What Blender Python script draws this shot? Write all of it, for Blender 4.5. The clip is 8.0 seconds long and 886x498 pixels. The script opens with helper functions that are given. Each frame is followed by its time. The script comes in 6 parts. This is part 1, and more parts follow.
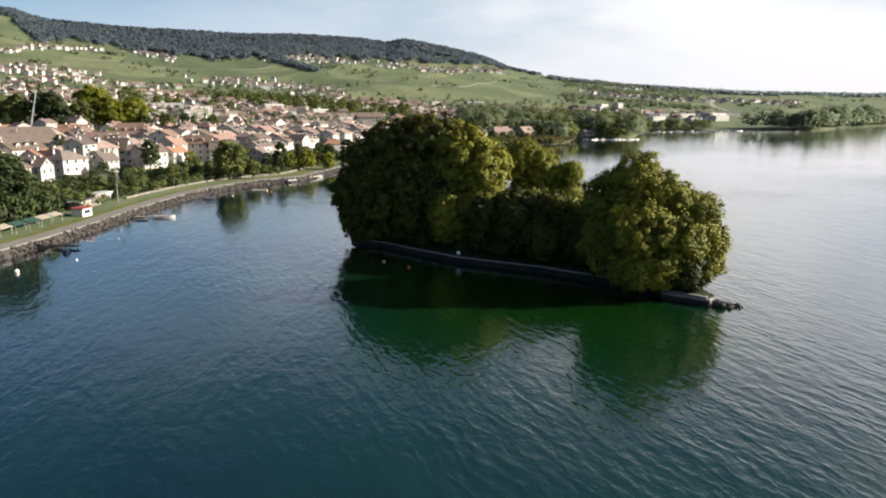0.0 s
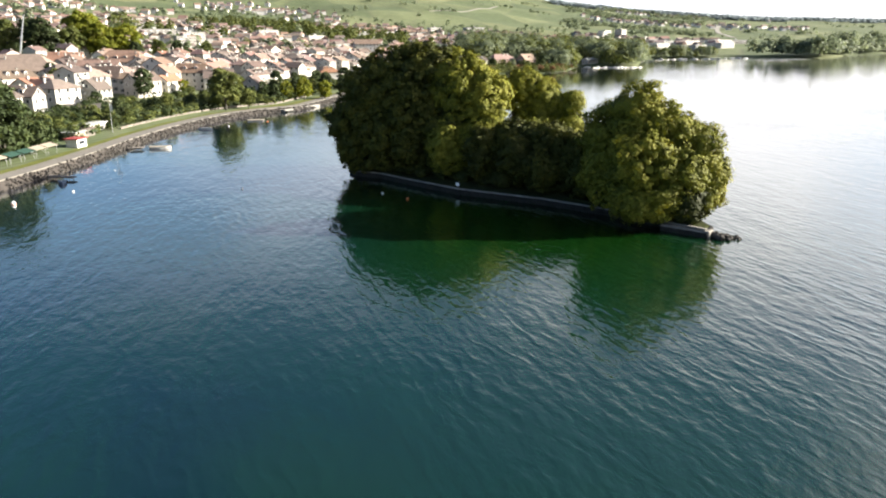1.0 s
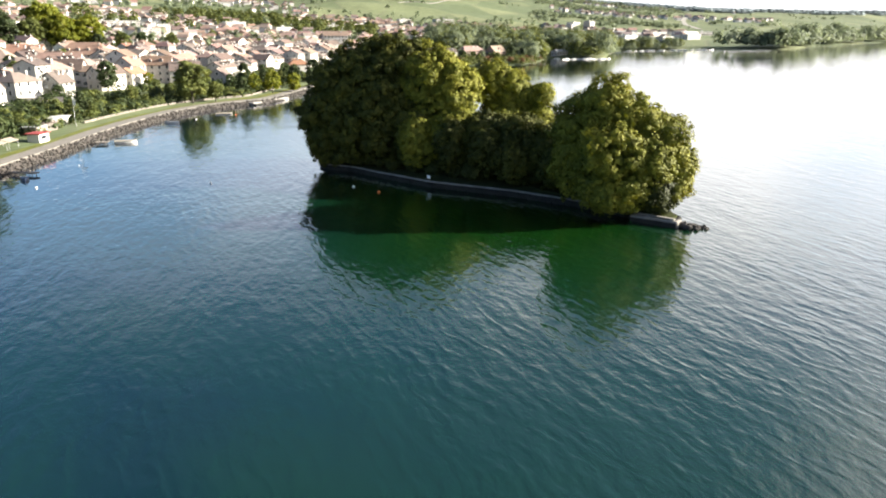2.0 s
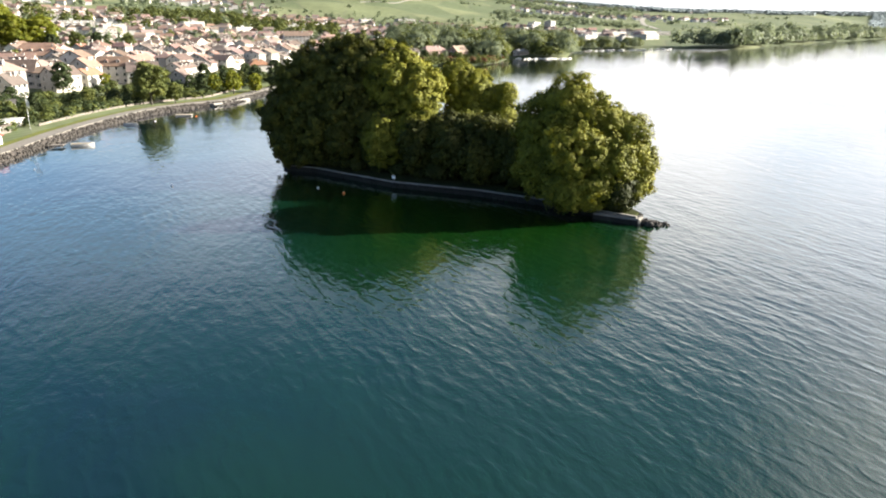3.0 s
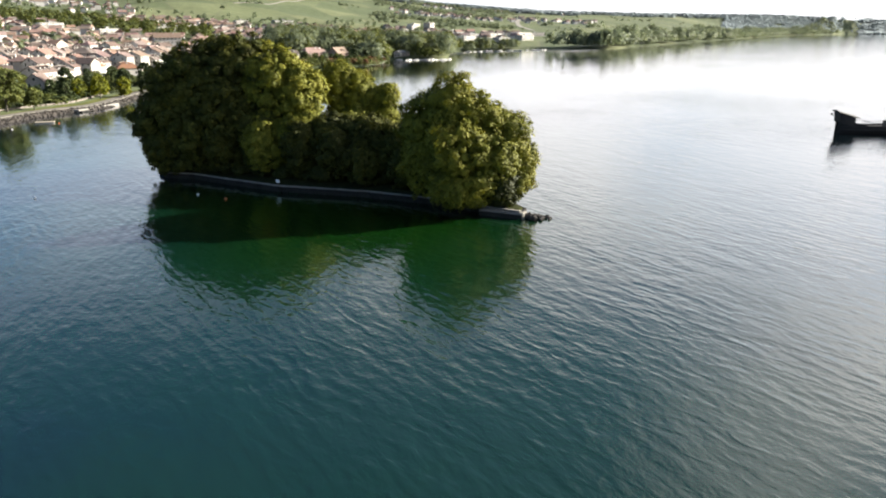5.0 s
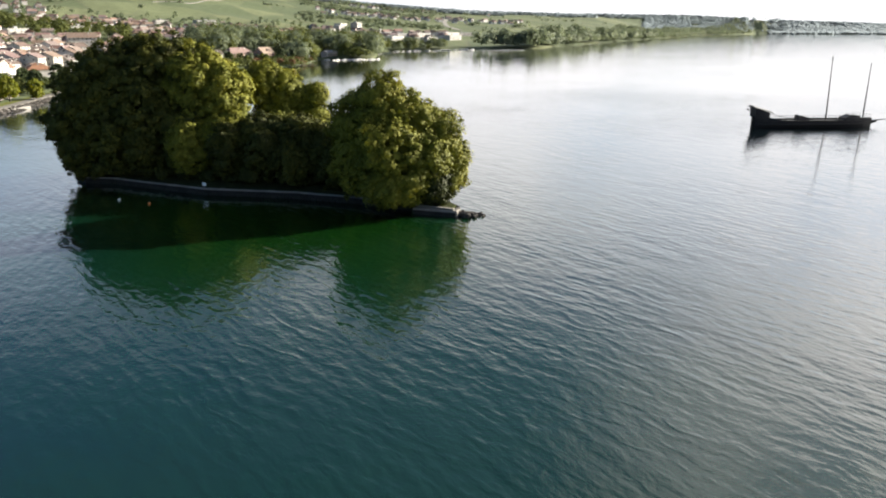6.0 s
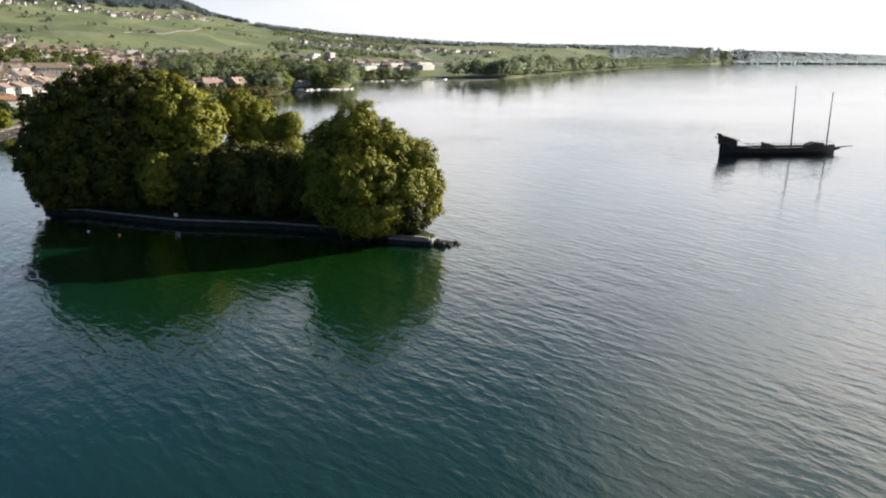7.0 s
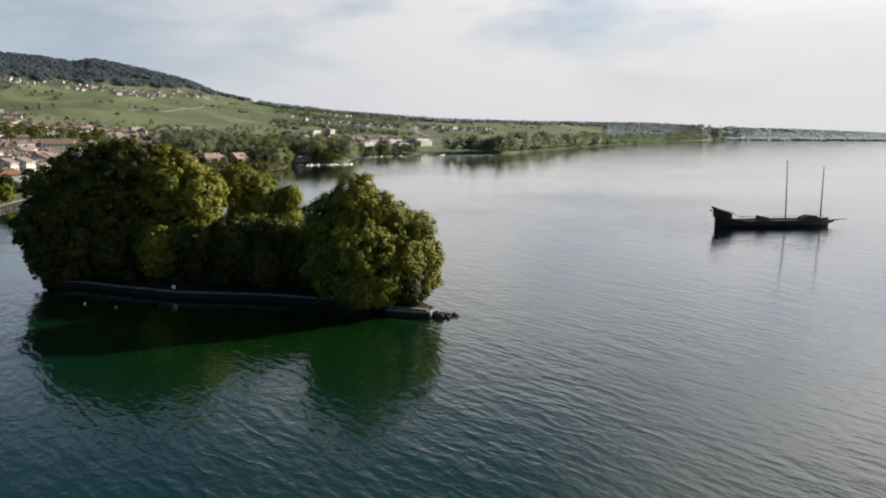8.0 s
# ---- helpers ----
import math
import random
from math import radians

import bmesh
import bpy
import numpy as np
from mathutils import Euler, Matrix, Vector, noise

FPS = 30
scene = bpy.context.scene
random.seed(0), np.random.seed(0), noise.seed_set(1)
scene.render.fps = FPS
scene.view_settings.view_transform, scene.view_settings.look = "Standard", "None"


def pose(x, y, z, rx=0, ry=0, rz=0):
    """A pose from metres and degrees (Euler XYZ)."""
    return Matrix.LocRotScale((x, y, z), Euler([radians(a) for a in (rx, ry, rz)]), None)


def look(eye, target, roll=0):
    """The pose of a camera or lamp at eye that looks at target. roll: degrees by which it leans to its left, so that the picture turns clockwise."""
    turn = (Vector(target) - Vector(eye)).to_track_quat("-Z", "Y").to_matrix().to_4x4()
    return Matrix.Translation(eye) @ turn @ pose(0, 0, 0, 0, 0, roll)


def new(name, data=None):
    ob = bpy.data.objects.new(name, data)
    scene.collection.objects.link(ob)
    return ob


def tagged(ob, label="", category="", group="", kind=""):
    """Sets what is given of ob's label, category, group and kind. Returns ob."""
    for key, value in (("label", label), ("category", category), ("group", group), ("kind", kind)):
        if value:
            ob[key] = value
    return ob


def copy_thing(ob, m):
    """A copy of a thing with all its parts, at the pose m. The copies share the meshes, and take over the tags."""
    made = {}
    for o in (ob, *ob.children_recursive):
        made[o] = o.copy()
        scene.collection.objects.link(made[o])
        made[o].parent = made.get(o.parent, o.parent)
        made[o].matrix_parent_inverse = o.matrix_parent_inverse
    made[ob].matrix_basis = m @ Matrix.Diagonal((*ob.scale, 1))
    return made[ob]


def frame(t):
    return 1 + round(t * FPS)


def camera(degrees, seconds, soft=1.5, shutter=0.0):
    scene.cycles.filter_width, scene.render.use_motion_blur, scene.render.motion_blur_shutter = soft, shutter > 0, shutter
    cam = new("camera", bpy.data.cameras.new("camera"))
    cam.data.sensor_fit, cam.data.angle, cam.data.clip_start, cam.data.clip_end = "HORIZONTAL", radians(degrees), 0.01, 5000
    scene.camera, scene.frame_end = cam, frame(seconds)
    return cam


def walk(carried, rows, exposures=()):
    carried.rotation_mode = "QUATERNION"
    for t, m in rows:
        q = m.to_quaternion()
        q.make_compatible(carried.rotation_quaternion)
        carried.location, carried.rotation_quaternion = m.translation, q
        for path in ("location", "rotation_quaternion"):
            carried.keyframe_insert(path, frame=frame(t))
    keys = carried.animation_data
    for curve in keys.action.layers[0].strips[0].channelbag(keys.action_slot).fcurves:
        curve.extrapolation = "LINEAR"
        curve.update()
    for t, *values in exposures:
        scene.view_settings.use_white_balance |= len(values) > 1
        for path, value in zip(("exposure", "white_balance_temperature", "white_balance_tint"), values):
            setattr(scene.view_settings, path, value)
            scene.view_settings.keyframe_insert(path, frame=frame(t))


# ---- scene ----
# camera: a hovering drone that tilts down, turns to the right and tilts up again
cam = camera(63.69, 8.0, soft=2.0)
PATH = [
    (0.0, pose(-0.60, 0.53, 34.07, 78.83, 0, 0.17)),
    (0.5, pose(-0.56, 0.79, 34.03, 76.01, 0, 0.13)),
    (1.0, pose(-0.58, 0.96, 34.19, 73.27, 0, 0.09)),
    (1.5, pose(-0.51, 1.11, 34.23, 72.67, 0, -0.10)),
    (1.7, pose(-0.54, 1.05, 34.26, 72.66, 0, -0.84)),
    (2.8, pose(-0.73, 0.62, 34.41, 72.64, 0, -4.88)),
    (3.0, pose(-0.76, 0.55, 34.42, 72.64, 0, -5.18)),
    (3.5, pose(-0.79, 0.38, 34.37, 72.66, 0, -6.64)),
    (4.0, pose(-0.81, 0.28, 34.39, 72.67, 0, -8.76)),
    (4.5, pose(-0.71, 0.08, 34.34, 72.68, 0, -11.23)),
    (4.7, pose(-0.70, 0.12, 34.30, 72.72, 0, -12.49)),
    (5.9, pose(-0.62, 0.94, 33.83, 72.76, 0, -19.45)),
    (6.0, pose(-0.62, 1.00, 33.81, 72.76, 0, -19.94)),
    (6.5, pose(-0.61, 1.10, 33.89, 72.75, 0, -21.78)),
    (7.0, pose(-0.61, 1.33, 33.94, 74.99, 0, -22.05)),
    (7.5, pose(-0.68, 1.43, 33.87, 77.97, 0, -22.14)),
    (8.0, pose(-0.72, 1.47, 33.62, 80.87, 0, -22.24)),
]
EXPOSURES = [(0.0, 1.48), (0.5, 1.62), (1.0, 2.1), (1.5, 2.33), (3.0, 2.24), (4.5, 2.0), (6.0, 1.78), (6.5, 1.74), (7.2, 1.47), (8.0, 1.06)]
walk(cam, PATH, EXPOSURES)

# ---------------------------------------------------------------- light
SUN_AZ, SUN_EL = radians(83), radians(19.5)
world = bpy.data.worlds.new("sky")
scene.world = world
world.use_nodes = True
wn, wl = world.node_tree.nodes, world.node_tree.links
wn.clear()
w_out = wn.new("ShaderNodeOutputWorld")
w_bg = wn.new("ShaderNodeBackground")
w_sky = wn.new("ShaderNodeTexSky")
w_sky.sky_type = "NISHITA"
w_sky.sun_disc = False
w_sky.sun_elevation, w_sky.sun_rotation = SUN_EL, SUN_AZ
w_sky.air_density, w_sky.dust_density, w_sky.ozone_density = 1.2, 0.9, 2.5
w_co = wn.new("ShaderNodeTexCoord")
w_map = wn.new("ShaderNodeMapping")
w_map.inputs["Scale"].default_value = (1.0, 1.0, 3.2)
w_noise = wn.new("ShaderNodeTexNoise")
w_noise.inputs["Scale"].default_value = 2.6
w_noise.inputs["Detail"].default_value = 6
w_noise.inputs["Roughness"].default_value = 0.52
w_ramp = wn.new("ShaderNodeValToRGB")
w_ramp.color_ramp.elements[0].position, w_ramp.color_ramp.elements[0].color = 0.40, (0.0, 0.0, 0.0, 1)
w_ramp.color_ramp.elements[1].position, w_ramp.color_ramp.elements[1].color = 0.62, (0.92, 0.92, 0.92, 1)
wl.new(w_co.outputs["Generated"], w_map.inputs["Vector"])
wl.new(w_map.outputs[0], w_noise.inputs["Vector"])
w_sep = wn.new("ShaderNodeSeparateXYZ")
wl.new(w_co.outputs["Generated"], w_sep.inputs[0])
w_dot = wn.new("ShaderNodeVectorMath")
w_dot.operation = "DOT_PRODUCT"
w_dot.inputs[1].default_value = (math.sin(SUN_AZ) * math.cos(SUN_EL), math.cos(SUN_AZ) * math.cos(SUN_EL), math.sin(SUN_EL))
wl.new(w_co.outputs["Generated"], w_dot.inputs[0])


def world_range(socket, lo, hi, a, b):
    r = wn.new("ShaderNodeMapRange")
    r.interpolation_type = "SMOOTHSTEP"
    r.inputs["From Min"].default_value, r.inputs["From Max"].default_value = lo, hi
    r.inputs["To Min"].default_value, r.inputs["To Max"].default_value = a, b
    wl.new(socket, r.inputs["Value"])
    return r.outputs[0]


def world_math(op, a, b):
    k = wn.new("ShaderNodeMath")
    k.operation = op
    for i, v in enumerate((a, b)):
        if isinstance(v, (int, float)):
            k.inputs[i].default_value = v
        else:
            wl.new(v, k.inputs[i])
    return k.outputs[0]


def world_mix(fac, a, b):
    k = wn.new("ShaderNodeMixRGB")
    for sock, v in (("Fac", fac), ("Color1", a), ("Color2", b)):
        if isinstance(v, (int, float, tuple)):
            k.inputs[sock].default_value = v
        else:
            wl.new(v, k.inputs[sock])
    return k.outputs["Color"]


# clouds gather towards the sun, above the haze; out of view they are brightened to light the water
sunward = world_range(w_dot.outputs["Value"], -0.45, 0.65, 0.0, 1.0)
wl.new(world_math("ADD", w_noise.outputs["Fac"], world_math("MULTIPLY", sunward, 0.15)), w_ramp.inputs["Fac"])
lit = world_math("MULTIPLY", world_range(w_dot.outputs["Value"], 0.50, 0.97, 0.0, 1.0), world_range(w_sep.outputs["Z"], 0.11, 0.28, 0.0, 1.0))
cloud_light = world_math("MULTIPLY_ADD", lit, 5.5)
cloud_light.node.inputs[2].default_value = 6.5
w_cc = wn.new("ShaderNodeVectorMath")
w_cc.operation = "SCALE"
w_cc.inputs[0].default_value = (1.06, 1.0, 0.96)
wl.new(cloud_light, w_cc.inputs["Scale"])
clear = wn.new("ShaderNodeVectorMath")
clear.operation = "MULTIPLY"
clear.inputs[1].default_value = (0.42, 0.57, 0.74)
wl.new(w_sky.outputs["Color"], clear.inputs[0])
cover = world_math("MULTIPLY", w_ramp.outputs["Color"], world_math("MULTIPLY_ADD", sunward, 0.85))
cover.node.inputs[1].links[0].from_node.inputs[2].default_value = 0.06
# unseen cloud overhead is thinned to darken the water's reflections
cover = world_math("MULTIPLY", cover, world_math("MAXIMUM", world_range(w_sep.outputs["Z"], 0.20, 0.48, 1.0, 0.06), world_range(w_dot.outputs["Value"], 0.58, 0.92, 0.0, 1.0)))
deep = wn.new("ShaderNodeVectorMath")
deep.operation = "SCALE"
wl.new(clear.outputs[0], deep.inputs[0])
wl.new(world_range(w_sep.outputs["Z"], 0.14, 0.36, 1.0, 0.72), deep.inputs["Scale"])
w_up = world_mix(cover, deep.outputs[0], w_cc.outputs[0])
# haze whitens the sky towards the horizon
haze_colour = world_mix(sunward, (3.1, 3.8, 4.9, 1), (5.2, 5.1, 5.3, 1))
w_air = world_mix(world_range(w_sep.outputs["Z"], 0.0, 0.22, 0.92, 0.0), w_up, haze_colour)
w_bg.inputs["Strength"].default_value = 0.068
wl.new(w_air, w_bg.inputs["Color"])
wl.new(w_bg.outputs[0], w_out.inputs["Surface"])

sun = new("sun", bpy.data.lights.new("sun", "SUN"))
sun.data.energy, sun.data.angle, sun.data.color = 5.0, radians(0.9), (1.0, 0.93, 0.8)
S_DIR = Vector((math.sin(SUN_AZ) * math.cos(SUN_EL), math.cos(SUN_AZ) * math.cos(SUN_EL), math.sin(SUN_EL)))
sun.matrix_world = look(S_DIR * 300, (0, 0, 0))


# ---------------------------------------------------------------- materials
def nodes_of(m):
    m.use_nodes = True
    nt = m.node_tree
    return nt, nt.nodes, nt.links, nt.nodes["Principled BSDF"]


def material(name, c1, c2, scale=1.0, rough=0.7, bump=0.0, bump_scale=None, vary=0.0, metal=0.0, c3=None, fine=6.0, spec=0.5, by="object"):
    """Two-scale noise between c1 and c2, stains of c3, a tint by object or by island."""
    m = bpy.data.materials.new(name)
    nt, n, l, b = nodes_of(m)
    co = n.new("ShaderNodeNewGeometry")
    pos = co.outputs["Position"]
    n1 = n.new("ShaderNodeTexNoise")
    n1.inputs["Scale"].default_value, n1.inputs["Detail"].default_value = scale, 5
    n2 = n.new("ShaderNodeTexNoise")
    n2.inputs["Scale"].default_value, n2.inputs["Detail"].default_value = scale * fine, 4
    l.new(pos, n1.inputs["Vector"])
    l.new(pos, n2.inputs["Vector"])
    add = n.new("ShaderNodeMath")
    add.operation = "MULTIPLY_ADD"
    add.inputs[1].default_value, add.inputs[2].default_value = 0.5, 0.0
    l.new(n2.outputs["Fac"], add.inputs[0])
    mix0 = n.new("ShaderNodeMath")
    mix0.operation = "MULTIPLY_ADD"
    mix0.inputs[1].default_value = 0.5
    l.new(n1.outputs["Fac"], mix0.inputs[0])
    l.new(add.outputs[0], mix0.inputs[2])
    ramp = n.new("ShaderNodeValToRGB")
    ramp.color_ramp.elements[0].position, ramp.color_ramp.elements[0].color = 0.35, (*c1, 1)
    ramp.color_ramp.elements[1].position, ramp.color_ramp.elements[1].color = 0.65, (*c2, 1)
    if c3:
        e = ramp.color_ramp.elements.new(0.78)
        e.color = (*c3, 1)
    l.new(mix0.outputs[0], ramp.inputs["Fac"])
    colour = ramp.outputs["Color"]
    if vary:
        hsv = n.new("ShaderNodeHueSaturation")
        rnd = n.new("ShaderNodeObjectInfo").outputs["Random"] if by == "object" else co.outputs["Random Per Island"]
        for sock, lo, hi in (("Value", 1 - vary, 1 + vary), ("Saturation", 1 - vary * 0.9, 1 + vary * 0.3), ("Hue", 0.5 - vary * 0.05, 0.5 + vary * 0.05)):
            mr = n.new("ShaderNodeMapRange")
            mr.inputs["To Min"].default_value, mr.inputs["To Max"].default_value = lo, hi
            if sock != "Value":
                wn_ = n.new("ShaderNodeTexWhiteNoise")
                wn_.noise_dimensions = "1D"
                mm = n.new("ShaderNodeMath")
                mm.operation = "MULTIPLY"
                mm.inputs[1].default_value = 17.3 if sock == "Hue" else 41.7
                l.new(rnd, mm.inputs[0])
                l.new(mm.outputs[0], wn_.inputs["W"])
                l.new(wn_.outputs["Value"], mr.inputs["Value"])
            else:
                l.new(rnd, mr.inputs["Value"])
            l.new(mr.outputs[0], hsv.inputs[sock])
        l.new(colour, hsv.inputs["Color"])
        colour = hsv.outputs["Color"]
    l.new(colour, b.inputs["Base Color"])
    b.inputs["Roughness"].default_value, b.inputs["Metallic"].default_value = rough, metal
    b.inputs["Specular IOR Level"].default_value = spec
    if bump:
        nb = n.new("ShaderNodeTexNoise")
        nb.inputs["Scale"].default_value, nb.inputs["Detail"].default_value = bump_scale or scale * 4, 5
        l.new(pos, nb.inputs["Vector"])
        bp = n.new("ShaderNodeBump")
        bp.inputs["Strength"].default_value, bp.inputs["Distance"].default_value = 0.8, bump
        l.new(nb.outputs["Fac"], bp.inputs["Height"])
        l.new(bp.outputs[0], b.inputs["Normal"])
    return m


def leaf_material(name, c1, c2, c3, through_light=0.35, patch_size=4.5):
    """Leaves: tint by leaf and by patch, with light coming through."""
    m = bpy.data.materials.new(name)
    nt, n, l, b = nodes_of(m)
    geo = n.new("ShaderNodeNewGeometry")
    oi = n.new("ShaderNodeObjectInfo")
    noi = n.new("ShaderNodeTexNoise")
    noi.inputs["Scale"].default_value, noi.inputs["Detail"].default_value = 1 / patch_size, 3
    l.new(geo.outputs["Position"], noi.inputs["Vector"])
    a = n.new("ShaderNodeMath")
    a.operation = "MULTIPLY_ADD"
    a.inputs[1].default_value = 0.28
    l.new(geo.outputs["Random Per Island"], a.inputs[0])
    a2 = n.new("ShaderNodeMath")
    a2.operation = "MULTIPLY_ADD"
    a2.inputs[1].default_value, a2.inputs[2].default_value = 0.8, -0.03
    l.new(noi.outputs["Fac"], a2.inputs[0])
    l.new(a2.outputs[0], a.inputs[2])
    ramp = n.new("ShaderNodeValToRGB")
    ramp.color_ramp.elements[0].position, ramp.color_ramp.elements[0].color = 0.2, (*c1, 1)
    ramp.color_ramp.elements[1].position, ramp.color_ramp.elements[1].color = 0.85, (*c3, 1)
    e = ramp.color_ramp.elements.new(0.5)
    e.color = (*c2, 1)
    l.new(a.outputs[0], ramp.inputs["Fac"])
    hsv = n.new("ShaderNodeHueSaturation")
    mr = n.new("ShaderNodeMapRange")
    mr.inputs["To Min"].default_value, mr.inputs["To Max"].default_value = 0.8, 1.2
    l.new(oi.outputs["Random"], mr.inputs["Value"])
    l.new(mr.outputs[0], hsv.inputs["Value"])
    l.new(ramp.outputs["Color"], hsv.inputs["Color"])
    l.new(hsv.outputs["Color"], b.inputs["Base Color"])
    b.inputs["Roughness"].default_value = 0.65
    b.inputs["Specular IOR Level"].default_value = 0.15
    tr = n.new("ShaderNodeBsdfTranslucent")
    hs2 = n.new("ShaderNodeHueSaturation")
    hs2.inputs["Hue"].default_value, hs2.inputs["Saturation"].default_value, hs2.inputs["Value"].default_value = 0.485, 1.15, 1.4
    l.new(hsv.outputs["Color"], hs2.inputs["Color"])
    l.new(hs2.outputs["Color"], tr.inputs["Color"])
    mx = n.new("ShaderNodeMixShader")
    mx.inputs[0].default_value = through_light
    l.new(b.outputs[0], mx.inputs[1])
    l.new(tr.outputs[0], mx.inputs[2])
    l.new(mx.outputs[0], n["Material Output"].inputs["Surface"])
    return m


def water_material():
    m = bpy.data.materials.new("lake_water")
    nt, n, l, b = nodes_of(m)
    geo = n.new("ShaderNodeNewGeometry")

    def noise_at(scale, angle=0.0, stretch=(1, 1, 1), detail=3, dist=0.0):
        tn = n.new("ShaderNodeMapping")
        tn.inputs["Rotation"].default_value = (0, 0, angle)
        mp = n.new("ShaderNodeMapping")
        mp.inputs["Scale"].default_value = stretch
        l.new(geo.outputs["Position"], tn.inputs["Vector"])
        t = n.new("ShaderNodeTexNoise")
        t.inputs["Scale"].default_value, t.inputs["Detail"].default_value = scale, detail
        t.inputs["Distortion"].default_value = dist
        l.new(tn.outputs[0], mp.inputs["Vector"])
        l.new(mp.outputs[0], t.inputs["Vector"])
        return t.outputs["Fac"]

    def math_node(op, a, bb, c=None):
        k = n.new("ShaderNodeMath")
        k.operation = op
        for i, v in enumerate((a, bb, c)):
            if v is None:
                continue
            if isinstance(v, (int, float)):
                k.inputs[i].default_value = v
            else:
                l.new(v, k.inputs[i])
        return k.outputs[0]

    # body colour: blue at low x to green at higher x, broken by noise
    ramp = n.new("ShaderNodeValToRGB")
    els = ramp.color_ramp.elements
    els[0].position, els[0].color = 0.34, (0.0008, 0.0065, 0.0150, 1)
    els[1].position, els[1].color = 0.66, (0.0028, 0.0178, 0.0106, 1)
    e = els.new(0.5)
    e.color = (0.0022, 0.0155, 0.0118, 1)
    depth = n.new("ShaderNodeSeparateXYZ")
    l.new(geo.outputs["Position"], depth.inputs[0])
    across = n.new("ShaderNodeMapRange")
    across.inputs["From Min"].default_value, across.inputs["From Max"].default_value = -95, -5
    across.inputs["To Min"].default_value, across.inputs["To Max"].default_value = -0.14, 0.10
    l.new(depth.outputs["X"], across.inputs["Value"])
    l.new(math_node("ADD", noise_at(0.012, 0.4, (1, 1.6, 1), 4, 0.6), across.outputs[0]), ramp.inputs["Fac"])
    # the body colour turns bright green round the island
    green_zone = n.new("ShaderNodeVectorMath")
    green_zone.operation = "DISTANCE"
    green_zone.inputs[1].default_value = (18, 135, 0)
    l.new(geo.outputs["Position"], green_zone.inputs[0])
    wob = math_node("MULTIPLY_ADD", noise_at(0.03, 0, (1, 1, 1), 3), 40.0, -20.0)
    sd = math_node("ADD", green_zone.outputs["Value"], wob)
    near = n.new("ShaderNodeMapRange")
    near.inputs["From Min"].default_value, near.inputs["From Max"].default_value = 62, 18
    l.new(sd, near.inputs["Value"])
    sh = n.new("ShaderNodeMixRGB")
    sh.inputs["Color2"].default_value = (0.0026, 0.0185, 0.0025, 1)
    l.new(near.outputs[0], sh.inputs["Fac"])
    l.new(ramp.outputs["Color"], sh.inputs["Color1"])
    # a paler teal patch in front of it, towards the bank
    teal_zone = n.new("ShaderNodeVectorMath")
    teal_zone.operation = "DISTANCE"
    teal_zone.inputs[1].default_value = (-50, 120, 0)
    l.new(geo.outputs["Position"], teal_zone.inputs[0])
    pale = n.new("ShaderNodeMapRange")
    pale.interpolation_type = "SMOOTHSTEP"
    pale.inputs["From Min"].default_value, pale.inputs["From Max"].default_value = 52, 8
    pale.inputs["To Max"].default_value = 0.8
    l.new(math_node("ADD", teal_zone.outputs["Value"], wob), pale.inputs["Value"])
    teal = n.new("ShaderNodeMixRGB")
    teal.inputs["Color2"].default_value = (0.0016, 0.0215, 0.0200, 1)
    l.new(pale.outputs[0], teal.inputs["Fac"])
    l.new(sh.outputs["Color"], teal.inputs["Color1"])
    # darker body colour off the island
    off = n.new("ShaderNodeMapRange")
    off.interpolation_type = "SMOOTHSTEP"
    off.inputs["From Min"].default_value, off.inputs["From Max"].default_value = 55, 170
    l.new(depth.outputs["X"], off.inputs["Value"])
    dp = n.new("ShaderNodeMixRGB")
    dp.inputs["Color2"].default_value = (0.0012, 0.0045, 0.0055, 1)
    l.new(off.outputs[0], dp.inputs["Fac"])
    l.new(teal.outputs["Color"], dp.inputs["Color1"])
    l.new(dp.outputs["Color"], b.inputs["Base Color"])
    b.inputs["IOR"].default_value = 1.33
    b.inputs["Coat Weight"].default_value, b.inputs["Coat Roughness"].default_value, b.inputs["Coat IOR"].default_value = 0.82, 0.05, 1.33
    b.inputs["Roughness"].default_value = 0.06
    # waves: wind waves with long crests, swell, ripples, capillary grain; faded away from a point before the camera, to
    # fit the view

    def crests(scale, angle, stretch, distortion, reach):
        tn = n.new("ShaderNodeMapping")
        tn.inputs["Rotation"].default_value = (0, 0, angle)
        mp = n.new("ShaderNodeMapping")
        mp.inputs["Scale"].default_value = (1, stretch, 1)
        l.new(geo.outputs["Position"], tn.inputs["Vector"])
        l.new(tn.outputs[0], mp.inputs["Vector"])
        t = n.new("ShaderNodeTexWave")
        t.wave_profile = "SIN"
        t.inputs["Scale"].default_value, t.inputs["Distortion"].default_value = scale, distortion
        t.inputs["Detail"].default_value, t.inputs["Detail Scale"].default_value, t.inputs["Detail Roughness"].default_value = 2.5, reach, 0.55
        l.new(mp.outputs[0], t.inputs["Vector"])
        return t.outputs["Fac"]

    crest = radians(-8)
    wave_long = crests(0.062, crest, 0.55, 9.0, 1.6)
    wave_short = math_node("POWER", crests(0.15, crest - 0.25, 0.6, 8.0, 1.8), 2.0)
    swell = noise_at(0.16, crest, (1.4, 0.6, 1), 3, 0.35)
    ripple = noise_at(0.6, crest - 0.15, (1.3, 0.6, 1), 3, 0.25)
    grain = noise_at(1.5, crest + 0.3, (1.1, 0.7, 1), 3, 0.2)
    gusts = n.new("ShaderNodeMapRange")
    gusts.inputs["From Min"].default_value, gusts.inputs["From Max"].default_value = 0.38, 0.62
    gusts.inputs["To Min"].default_value, gusts.inputs["To Max"].default_value = 0.4, 1.0
    l.new(noise_at(0.055, 0.3, (1, 0.7, 1), 3, 0.4), gusts.inputs["Value"])
